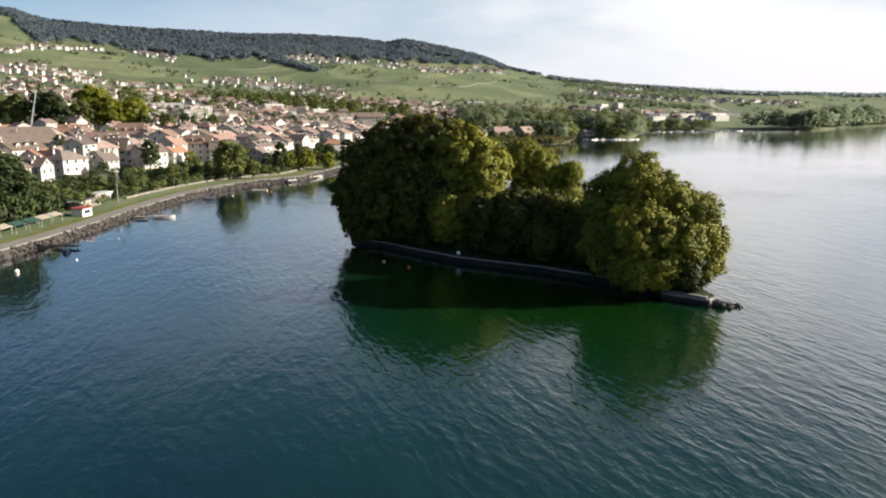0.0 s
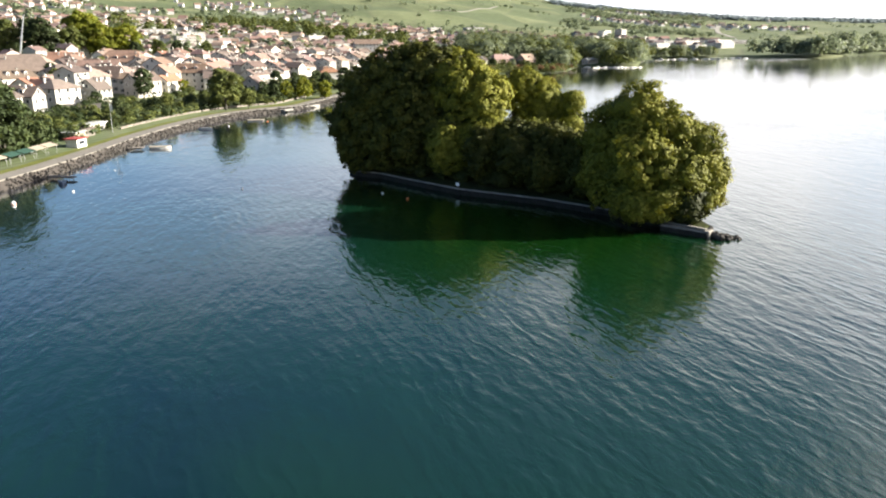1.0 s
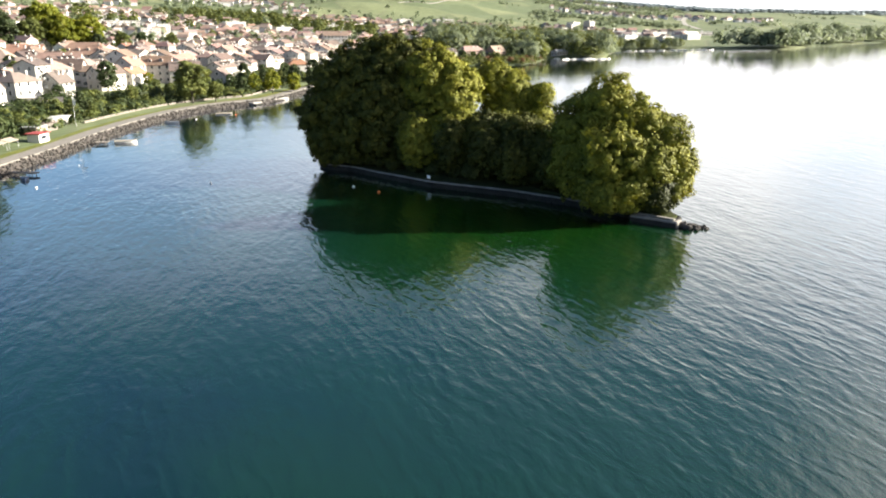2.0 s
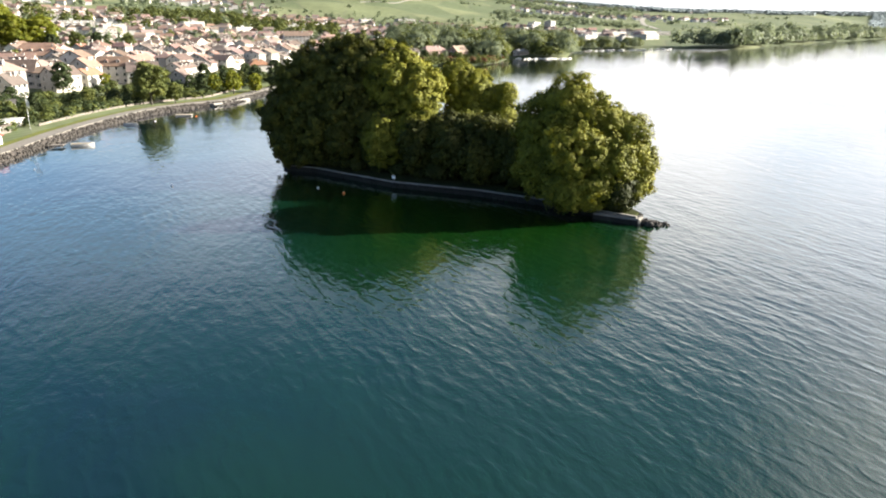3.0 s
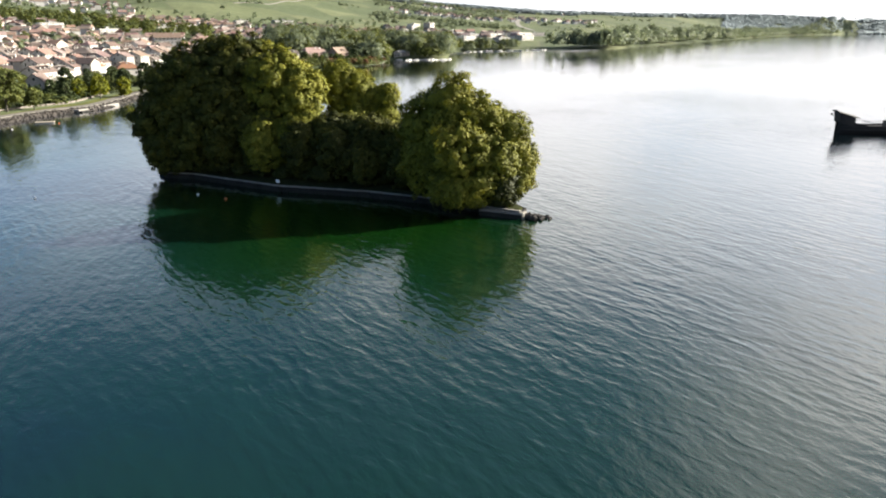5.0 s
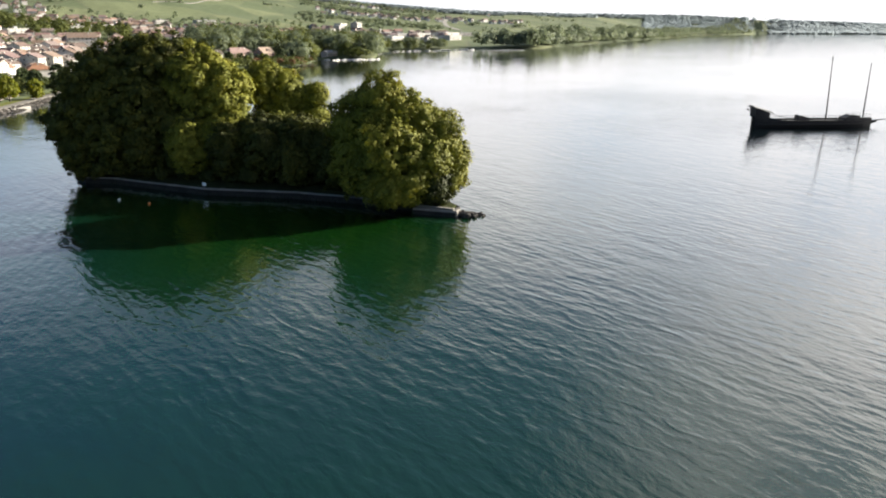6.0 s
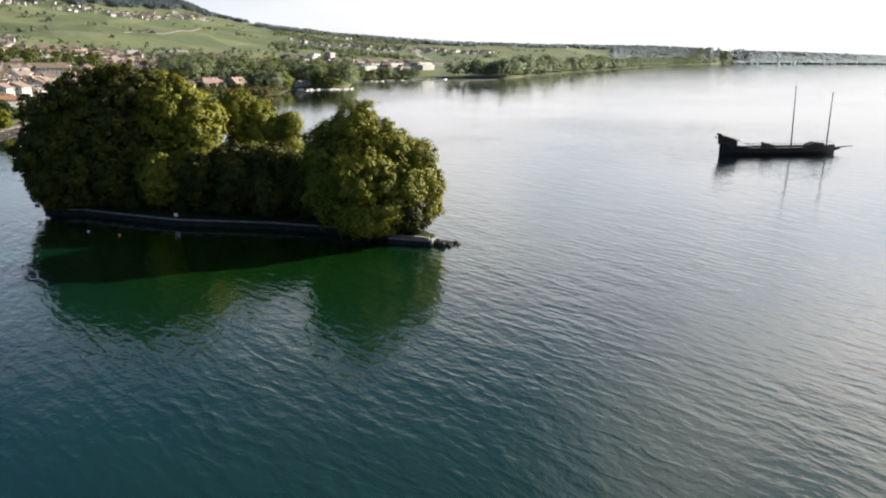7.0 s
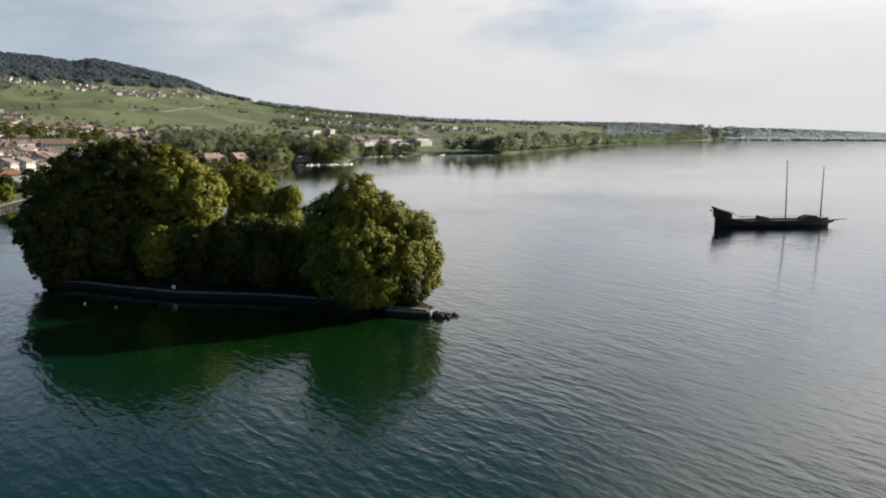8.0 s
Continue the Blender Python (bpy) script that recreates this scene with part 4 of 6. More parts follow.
# unseen shrubs added along the back to block low sun under the crowns
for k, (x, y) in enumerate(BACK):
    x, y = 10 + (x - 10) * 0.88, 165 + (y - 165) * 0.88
    bough_tree("shrub", pose(x, y, 1.5), [(x, y, 4.2, 4.6, 3.8)], 340 + k, M_SHRUB_SHADED, "added shrub on the island's far edge, blocking low sun", 0.12, 0.5, "shrubs of the island")
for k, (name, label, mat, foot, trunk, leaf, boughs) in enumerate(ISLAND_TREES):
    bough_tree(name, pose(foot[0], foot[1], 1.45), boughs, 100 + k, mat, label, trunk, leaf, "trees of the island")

# ---------------------------------------------------------------- the galley at anchor
GALLEY = pose(210.4, 196.9, 0, 0, 0, -16.8)


def galley():
    g = thing("galley", GALLEY, "dark wooden galley with two bare masts at anchor", "ship")
    secs = []
    for i in range(25):
        t = i / 24
        x = -21.5 + 43 * t
        e = 1 - abs(2 * t - 1) ** 3.2
        half = 3.3 * (0.42 + 0.58 * e) if t < 0.5 else 3.3 * max(0.1, e ** 0.8)
        dz = 2.7 + 2.0 * max(0, 1 - t / 0.22) ** 1.4 + 0.5 * max(0, (t - 0.75) / 0.25) ** 2
        secs.append([(x, -half * 0.35, -1.2), (x, -half * 0.8, -0.4), (x, -half, 1.0), (x, -half * 1.04, dz), (x, -half * 0.95, dz), (x, -half * 0.93, dz - 0.5),
                     (x, half * 0.93, dz - 0.5), (x, half * 0.95, dz), (x, half * 1.04, dz), (x, half, 1.0), (x, half * 0.8, -0.4), (x, half * 0.35, -1.2)])
    v, f = loft(secs)
    part("hull", mesh_of("hull", v, f, M_HULL), None, g)
    for s in (-1, 1):
        for z in (1.3, 2.2):
            rings = []
            for i in range(25):
                t = i / 24
                e = 1 - abs(2 * t - 1) ** 3.2
                half = 3.3 * (0.42 + 0.58 * e) if t < 0.5 else 3.3 * max(0.1, e ** 0.8)
                y = s * (half * (1 + 0.015 * z) + 0.05)
                x = -21.4 + 42.8 * t
                zz = z + 0.5 * max(0, (t - 0.75) / 0.25) ** 2
                rings.append([(x, y - 0.07, zz), (x, y + 0.07, zz), (x, y + 0.07, zz + 0.18), (x, y - 0.07, zz + 0.18)])
            v, f = loft(rings)
            part("wale", mesh_of("wale", v, f, M_SPAR), None, g)
    # stern castle with a raked roof, its overhang and lantern
    v, f = loft([[(-22.0, -2.1, 3.6), (-22.0, 2.1, 3.6), (-22.3, 2.2, 7.0), (-22.3, -2.2, 7.0)], [(-19, -2.4, 2.6), (-19, 2.4, 2.6), (-19, 2.3, 5.9), (-19, -2.3, 5.9)], [(-17.0, -2.4, 2.4), (-17.0, 2.4, 2.4), (-17.0, 2.2, 5.2), (-17.0, -2.2, 5.2)]])
    cab = part("stern_cabin", mesh_of("stern_cabin", v, f, M_HULL), None, g)
    v, f = loft([[(x, y, z + k * (1 - (y / 2.7) ** 2)) for y, k in ((-2.7, 0.5), (-1.3, 0.5), (0, 0.5), (1.3, 0.5), (2.7, 0.5))] + [(x, 2.7, z - 0.15), (x, -2.7, z - 0.15)] for x, z in ((-22.9, 7.2), (-19, 6.1), (-15.8, 5.2))])
    part("cabin_roof", mesh_of("cabin_roof", v, f, M_HULL), None, g)
    bm = tube(bmesh.new(), (-23.0, 0, 5.6), (-24.0, 0, 6.1), 0.09, 0.07)
    bmesh.ops.create_icosphere(bm, subdivisions=1, radius=0.42, matrix=Matrix.Translation((-24.1, 0, 6.3)))
    part("stern_lantern", bm, M_HULL, g)
    bm = box_bm(-22.4, -21.6, -0.12, 0.12, -1.3, 3.9, bevel=0.04)
    part("rudder", bm, M_HULL, g)
    # deck house, fore shelter
    v, f = loft([[(-6.2, -1.6, 2.3), (-6.2, 1.6, 2.3), (-5.9, 1.4, 4.3), (-5.9, -1.4, 4.3)], [(-1.8, -1.6, 2.3), (-1.8, 1.6, 2.3), (-2.2, 1.4, 3.4), (-2.2, -1.4, 3.4)]])
    part("deck_house", mesh_of("deck_house", v, f, M_HULL), None, g)
    v, f = loft([[(10.4, -2.0, 2.3), (10.4, 2.0, 2.3), (10.6, 1.9, 3.3), (10.6, -1.9, 3.3)], [(13.0, -2.0, 2.3), (13.0, 2.0, 2.3), (13.0, 1.7, 4.3), (13.0, -1.7, 4.3)], [(16.6, -1.8, 2.3), (16.6, 1.8, 2.3), (16.3, 1.6, 4.0), (16.3, -1.6, 4.0)]])
    part("fore_shelter", mesh_of("fore_shelter", v, f, M_HULL), None, g)
    for x, top, rake, name in ((4.8, 24.3, -0.9, "main_mast"), (18.3, 22.0, -0.15, "fore_mast")):
        bm = tube(bmesh.new(), (x, 0, 1.8), (x + rake * 0.5, 0, top * 0.55), 0.26, 0.20, 10)
        tube(bm, (x + rake * 0.5, 0, top * 0.55), (x + rake, 0, top), 0.20, 0.11, 10)
        tube(bm, (x + rake * 0.96, 0, top - 0.9), (x + rake * 0.97, 0, top - 0.5), 0.19, 0.19, 8)
        part(name, bm, M_SPAR, g)
    # beak and its knee
    bm = tube(bmesh.new(), (20.2, 0, 1.5), (23.5, 0, 2.3), 0.42, 0.25, 8)
    tube(bm, (23.4, 0, 2.3), (28.6, 0, 2.7), 0.24, 0.10, 8)
    part("beak", bm, M_HULL, g)
    v, f = loft([[(21.0, -0.15, 0.9), (21.0, 0.15, 0.9), (21.0, 0.15, 2.3), (21.0, -0.15, 2.3)], [(23.6, -0.12, 1.6), (23.6, 0.12, 1.6), (23.6, 0.12, 2.3), (23.6, -0.12, 2.3)]])
    part("knee", mesh_of("knee", v, f, M_HULL), None, g)
    # rails along the waist and the bow frame
    stan = bpy.data.meshes.new("stanchion")
    bm = tube(bmesh.new(), (0, 0, 0), (0, 0, 1), 0.05, 0.05, 6)
    bm.to_mesh(stan)
    bm.free()
    stan.materials.append(M_SPAR)
    for s in (-1, 1):
        part("rail", tube(bmesh.new(), (-14.6, s * 2.9, 4.3), (-11.0, s * 3.1, 3.6), 0.07, 0.07, 6), M_SPAR, g)
        part("rail", tube(bmesh.new(), (-11.0, s * 3.1, 3.6), (16.5, s * 3.0, 3.5), 0.07, 0.07, 6), M_SPAR, g)
        part("rail", tube(bmesh.new(), (13.4, s * 2.2, 4.75), (20.4, s * 0.9, 4.5), 0.06, 0.06, 6), M_METAL, g)
        for i in range(16):
            o = new("stanchion", stan)
            o.parent = g
            o.matrix_basis = Matrix.LocRotScale((-14 + i * 2.0, s * 3.05, 2.5), None, (1, 1, 1.05 if i else 1.6))
        for i in range(4):
            o = new("stanchion", stan)
            o.parent = g
            o.matrix_basis = Matrix.LocRotScale((13.6 + i * 2.2, s * (2.2 - 0.42 * i), 2.7), None, (0.8, 0.8, 2.0))
    return g


galley()

# ---------------------------------------------------------------- houses
def window_mesh():
    """A casement in one piece: painted frame with a sill lip round a recessed dark pane."""
    v = [(-0.62, -0.08, -0.08), (0.62, -0.08, -0.08), (0.62, -0.08, 1.58), (-0.62, -0.08, 1.58),
         (-0.52, -0.08, 0.03), (0.52, -0.08, 0.03), (0.52, -0.08, 1.48), (-0.52, -0.08, 1.48),
         (-0.52, -0.02, 0.03), (0.52, -0.02, 0.03), (0.52, -0.02, 1.48), (-0.52, -0.02, 1.48),
         (-0.62, 0.03, -0.08), (0.62, 0.03, -0.08), (0.62, 0.03, 1.58), (-0.62, 0.03, 1.58)]
    f, mi = [], []
    for i in range(4):
        j = (i + 1) % 4
        f += [(i, j, j + 4, i + 4), (i + 4, j + 4, j + 8, i + 8), (j, i, i + 12, j + 12)]
        mi += [0, 0, 0]
    f.append((8, 9, 10, 11))
    mi.append(1)
    return mesh_of("window", v, f, [M_FRAME, M_GLASS], mi)


WIN = window_mesh()
SHUT = mesh_of("shutter", [(0, -0.05, 0), (0.5, -0.05, 0), (0.5, -0.05, 1.5), (0, -0.05, 1.5), (0, 0.02, 0), (0.5, 0.02, 0), (0.5, 0.02, 1.5), (0, 0.02, 1.5)],
               [(0, 1, 2, 3), (0, 4, 5, 1), (1, 5, 6, 2), (2, 6, 7, 3), (3, 7, 4, 0)], M_SHUTTER)


def house(m, w, d, h, rise, label, style="gable", dormers=0, shutters=False, group="", ends=2, wall_mat=None, roof_mat=None, sides=(-1, 1), over=0.6):
    """A house with its ridge along local x: walls, roof slabs, chimneys, windows."""
    wm, rm = wall_mat or M_PLASTER, roof_mat or M_TILE
    t = thing("house" if style != "flat" else "apartment_block", m, label, "house" if style != "flat" else "building", group)
    a, b = w / 2, d / 2
    if style == "gable":
        v = [(-a, -b, -2), (a, -b, -2), (a, b, -2), (-a, b, -2), (-a, -b, h), (a, -b, h), (a, b, h), (-a, b, h), (-a, 0, h + rise - 0.1), (a, 0, h + rise - 0.1)]
        f = [(0, 1, 5, 4), (1, 2, 6, 9, 5), (2, 3, 7, 6), (3, 0, 4, 8, 7)]
    else:
        v = [(-a, -b, -2), (a, -b, -2), (a, b, -2), (-a, b, -2), (-a, -b, h), (a, -b, h), (a, b, h), (-a, b, h)]
        f = [(0, 1, 5, 4), (1, 2, 6, 5), (2, 3, 7, 6), (3, 0, 4, 7), (4, 5, 6, 7)]
    part("wall", mesh_of("wall", v, f, wm), None, t)
    k = rise / b
    oz = h - over * k
    hr = h + rise
    if style == "gable":
        e = a + over * 0.7
        top = [(-e, -b - over, oz), (e, -b - over, oz), (e, 0, hr), (-e, 0, hr), (e, b + over, oz), (-e, b + over, oz)]
        faces = [(0, 1, 2, 3), (3, 2, 4, 5)]
    elif style == "hip":
        e, rx = a + over, max(0.5, a - b * 0.85)
        top = [(-e, -b - over, oz), (e, -b - over, oz), (rx, 0, hr), (-rx, 0, hr), (e, b + over, oz), (-e, b + over, oz)]
        faces = [(0, 1, 2, 3), (3, 2, 4, 5), (1, 4, 2), (5, 0, 3)]
    else:
        e = a + 0.25
        top = [(-e, -b - 0.25, h + 0.35), (e, -b - 0.25, h + 0.35), (e, b + 0.25, h + 0.35), (-e, b + 0.25, h + 0.35)]
        faces = [(0, 1, 2, 3)]
    n = len(top)
    low = [(x, y, z - 0.28) for x, y, z in top]
    allf = list(faces) + [tuple(i + n for i in q[::-1]) for q in faces]
    from_edge = {}
    for q in faces:
        for i in range(len(q)):
            eg = (q[i], q[(i + 1) % len(q)])
            from_edge[eg] = 1
    for (p, q) in from_edge:
        if (q, p) not in from_edge:
            allf.append((p, p + n, q + n, q))
    roof = part("roof", mesh_of("roof", top + low, allf, rm if style != "flat" else M_FLAT), None, t)
    rnd = random.Random(int(w * 13 + d * 7 + h * 29))
    if style != "flat":
        for i in range(1 if w < 11 else 2):
            cx = rnd.uniform(-0.3, 0.3) * w if i == 0 else a * 0.55
            cy = rnd.choice((-1, 1)) * b * 0.3
            cz = hr - abs(cy) * k
            bm = box_bm(cx - 0.4, cx + 0.4, cy - 0.3, cy + 0.3, cz - 0.6, cz + 1.3)
            box(bm, cx - 0.48, cx + 0.48, cy - 0.38, cy + 0.38, cz + 1.3, cz + 1.45)
            part("chimney", bm, M_PLASTER, roof)
    else:
        part("lift_head", box_bm(-2, 1.5, -1.5, 1.5, h + 0.3, h + 2.4, bevel=0.05), M_FLAT, t)
    for i in range(dormers):
        dx = (i - (dormers - 1) / 2) * (w * 0.75 / max(1, dormers))
        y0, z0 = -b * 0.72, h + rise * 0.30
        v = [(dx - 0.8, y0, z0 - 0.4), (dx + 0.8, y0, z0 - 0.4), (dx + 0.8, y0, z0 + 1.1), (dx, y0, z0 + 1.6), (dx - 0.8, y0, z0 + 1.1)]
        v += [(x, y + b * 0.6, z) for x, y, z in v]
        dm = part("dormer", mesh_of("dormer", v, [(0, 1, 2, 3, 4), (1, 6, 7, 2), (0, 4, 9, 5)], wm), None, t)
        v = [(dx - 1.0, y0 - 0.25, z0 + 1.0), (dx, y0 - 0.25, z0 + 1.75), (dx + 1.0, y0 - 0.25, z0 + 1.0)]
        v += [(x, y + b * 0.65, z) for x, y, z in v]
        part("dormer_roof", mesh_of("dormer_roof", v, [(0, 1, 4, 3), (1, 2, 5, 4)], rm), None, dm)
        o = new("window", WIN)
        o.parent = dm
        o.matrix_basis = Matrix.LocRotScale((dx, y0, z0 - 0.3), None, (0.95, 1, 0.8))
    floors = max(1, int((h + 0.4) / 2.8))
    cols = max(2, int(w / 3.3))
    for fl in range(floors):
        z = 0.95 + fl * (h / floors)
        for s in sides:
            for c in range(cols):
                x = (c + 0.5) / cols * w - a
                o = new("window", WIN)
                o.parent = t
                o.matrix_basis = pose(x, s * b, z, 0, 0, 0 if s < 0 else 180)
                if shutters:
                    for g in (-1, 1):
                        q = new("shutter", SHUT)
                        q.parent = t
                        q.matrix_basis = pose(x + (0.62 if g > 0 else -1.12), s * b, z, 0, 0, 0) if s < 0 else pose(x - (0.62 if g > 0 else -1.12), s * b, z, 0, 0, 180)
        for s in (-1, 1)[:ends]:
            ec = max(1, int(d / 4.2))
            for c in range(ec):
                y = (c + 0.5) / ec * d - b
                o = new("window", WIN)
                o.parent = t
                o.matrix_basis = pose(s * a, y, z, 0, 0, 90 * s)
    if style == "gable" and rise > 2.6 and ends:
        for s in (-1, 1):
            o = new("window", WIN)
            o.parent = t
            o.matrix_basis = pose(s * a, 0, h + 0.35, 0, 0, 90 * s)
    if style == "flat" or shutters:
        for fl in range(1, floors):
            z = fl * (h / floors)
            for c in range(max(1, cols // 2)):
                x = (c * 2 + 1) / cols * w - a
                bm = box_bm(x - 1.8, x + 1.8, -b - 1.3, -b, z + 0.3, z + 0.45)
                box(bm, x - 1.8, x + 1.8, -b - 1.3, -b - 1.22, z + 0.45, z + 1.35)
                part("balcony", bm, M_FRAME, t)
    return t


PLACED = []


def spot_free(x, y, r):
    return all((x - a) ** 2 + (y - b) ** 2 > (0.62 * (r + c)) ** 2 for a, b, c in PLACED)


def at_ground(x, y, rz=0.0, sink=0.0):
    return pose(x, y, ground_z(x, y) - sink, 0, 0, rz)


HOUSE_LABEL = "cream-plastered town house with a red-brown tiled roof"
# houses of the waterfront: x, y, width, depth, wall height, roof rise, turn, style, dormers
FRONT_HOUSES = [
    (-176, 328, 10.5, 10.0, 7.6, 2.8, 78, "gable", 0, "pink-walled low house with red-brown roof and balcony rows"),
    (-163, 320, 9.5, 10.0, 13.4, 2.2, 80, "gable", 0, "tall white four-storey house with a shallow grey-brown roof"),
    (-155.5, 324, 11.0, 9.0, 6.4, 4.2, 82, "gable", 0, "low white house with a long brown tiled roof"),
    (-171, 366, 19.0, 11.0, 7.5, 5.0, 4, "gable", 3, "grey-roofed house with three white dormers"),
    (-158, 366, 8.0, 10.0, 7.6, 2.4, 10, "gable", 0, "narrow cream house with dark balconies by the gardens"),
    (-147, 386, 11.0, 11.0, 9.5, 4.0, 76, "gable", 0, "white gabled house with tall windows"),
    (-137, 398, 15.0, 10.5, 9.6, 4.2, 8, "gable", 2, "white three-storey house with a brown tiled roof"),
    (-99, 378, 10.0, 9.0, 6.6, 3.8, 84, "gable", 0, "chalet-like house with brown roof and white gable"),
    (-122, 396, 15.0, 10.0, 7.6, 4.2, 14, "gable", 0, HOUSE_LABEL),
    (-232, 398, 44.0, 22.0, 5.5, 8.2, 12, "hip", 0, "long low building under a broad weathered brown tiled roof"),
    (-206, 474, 31.0, 17.0, 8.0, 6.8, 6, "hip", 4, "white hall with a large orange hipped tile roof"),
    (-240, 468, 20.0, 12.0, 6.5, 5.0, 10, "gable", 0, "house under a plain bright orange tiled roof"),
    (-82, 520, 13.0, 11.0, 5.0, 3.4, 20, "hip", 0, "low house with an orange-brown hipped roof among trees"),
    (-85, 806, 26.0, 14.0, 13.0, 4.5, 12, "gable", 0, "tall white gabled building over the old town roofs"),
    (-197, 420, 22.0, 12.0, 6.5, 5.0, 8, "gable", 0, HOUSE_LABEL),
]
for k, (x, y, w, d, h, rise, turn, style, dm, lab) in enumerate(FRONT_HOUSES):
    house(at_ground(x, y, turn), w, d, h, rise, lab, style, dm, shutters=k < 5, group="town houses", sides=(-1,), roof_mat=M_TILE_ORANGE if "orange" in lab else (M_TILE_BROWN if k in (1, 2, 3, 4, 7) else M_TILE))
    PLACED.append((x, y, max(w, d)))

# apartment blocks behind the old town
for x, y, w, d, h, turn in ((-263, 753, 19, 12, 13, 35), (-352, 905, 46, 16, 8, 32), (-300, 880, 30, 14, 9, 30), (-240, 1010, 28, 12, 11, 35), (-170, 975, 24, 12, 10, 38), (-400, 1000, 40, 14, 9, 30), (-120, 1120, 30, 12, 9, 34),
                            (352, 1640, 34, 16, 16, 52), (392, 1660, 26, 16, 20, 52), (330, 1560, 24, 14, 14, 54), (432, 1600, 38, 16, 9, 50), (470, 1440, 60, 18, 8, 40), (545, 1480, 60, 22, 10, 38), (385, 1330, 44, 16, 8, 44), (440, 1290, 36, 14, 8, 40), (500, 1330, 46, 16, 9, 40), (300, 1500, 22, 12, 12, 50),
                            (62, 1560, 44, 16, 8, 26), (-20, 1500, 26, 12, 9, 30), (610, 1560, 50, 14, 7, 20), (420, 1420, 34, 14, 8, 28)):
    house(at_ground(x, y, turn), w, d, h, 0, "pale flat-roofed apartment block with balconies", "flat", group="apartment blocks", ends=2, sides=(-1,))
    PLACED.append((x, y, w))

# villas on the point: brick-red one with wings, white one with a terrace
house(at_ground(57, 757, 40), 30, 14, 6.0, 4.5, "salmon-walled villa with red tiled hipped roof on the point", "hip", 0, wall_mat=material("salmon_plaster", (0.24, 0.155, 0.12), (0.31, 0.21, 0.165), 0.3, 0.9))
house(at_ground(84, 764, 46), 18, 13, 6.0, 5.5, "salmon-walled villa wing with orange gabled roof", "gable", 1, wall_mat=bpy.data.materials["salmon_plaster"])
house(at_ground(139, 836, 52), 18, 16, 10, 2.4, "white lakeside house with a pale hipped roof", "hip", 0, roof_mat=M_FLAT)
house(at_ground(165, 838, 40), 18, 9, 4.5, 2.0, "low grey boathouse beside the marina", "gable", 0, roof_mat=M_FLAT)
for q in ((66, 758, 26), (91, 764, 16), (139, 836, 20), (165, 838, 20), (150, 822, 26), (84, 742, 16)):
    PLACED.append(q)

# rows of the old town: a few kinds, repeated along the shore
PROTOS = []
for w, d, h, rise, style, dm in ((11, 9.5, 8.4, 2.7, "gable", 0), (14, 10, 7.6, 3.2, "gable", 2), (9.5, 9, 6.6, 2.5, "gable", 0), (13, 11, 9.2, 2.9, "hip", 0), (18, 10, 7.4, 3.0, "gable", 3), (10, 12, 10.0, 2.8, "gable", 0)):
    PROTOS.append((w, d, h, rise, style, dm))
made = {}
rnd = random.Random(21)
ROWS_P, ROWS_T, ROWS_N = along_shore(190, 690, 4.0)
town = []
for D in (60, 76, 93, 111, 130, 150, 171, 193, 218, 246):
    s = 0.0
    k = 0
    while k < len(ROWS_P):
        p, tg, nn = ROWS_P[k], ROWS_T[k], ROWS_N[k]
        kind = rnd.randrange(6)
        w = PROTOS[kind][0]
        dd = D + rnd.uniform(-6, 6)
        x, y = p + nn * dd
        k += max(2, round(w / 4.0 + rnd.uniform(-0.4, 0.7)))
        if D <= 60 and 300 < y < 420:
            continue
        if D >= 187 and rnd.random() < 0.5:
            continue
        if x < -0.66 * y - 6 or not spot_free(x, y, w * 0.72):
            continue
        town.append((x, y, kind, math.degrees(math.atan2(tg[1], tg[0])) + rnd.choice((0, 0, 0, 0, 0, -90)) + rnd.gauss(0, 6)))
        PLACED.append((x, y, w))
for x, y, kind, turn in town:
    w, d, h, rise, style, dm = PROTOS[kind]
    m = at_ground(x, y, turn)
    far_row = float(inland(np.array([x]), np.array([y]))[0]) > 150
    if (kind, far_row) not in made:
        made[kind, far_row] = house(m, w, d, h, rise, HOUSE_LABEL, style, dm, group="town houses", sides=(-1,), ends=0 if far_row else 2, roof_mat=(M_TILE, M_TILE_BROWN, M_TILE_ORANGE, M_TILE, M_TILE_BROWN, M_TILE)[kind])
    else:
        c = copy_thing(made[kind, far_row], m)
        s = rnd.uniform(0.9, 1.1)
        c.scale = (s, s * rnd.uniform(0.95, 1.05), s * rnd.uniform(0.85, 1.1))

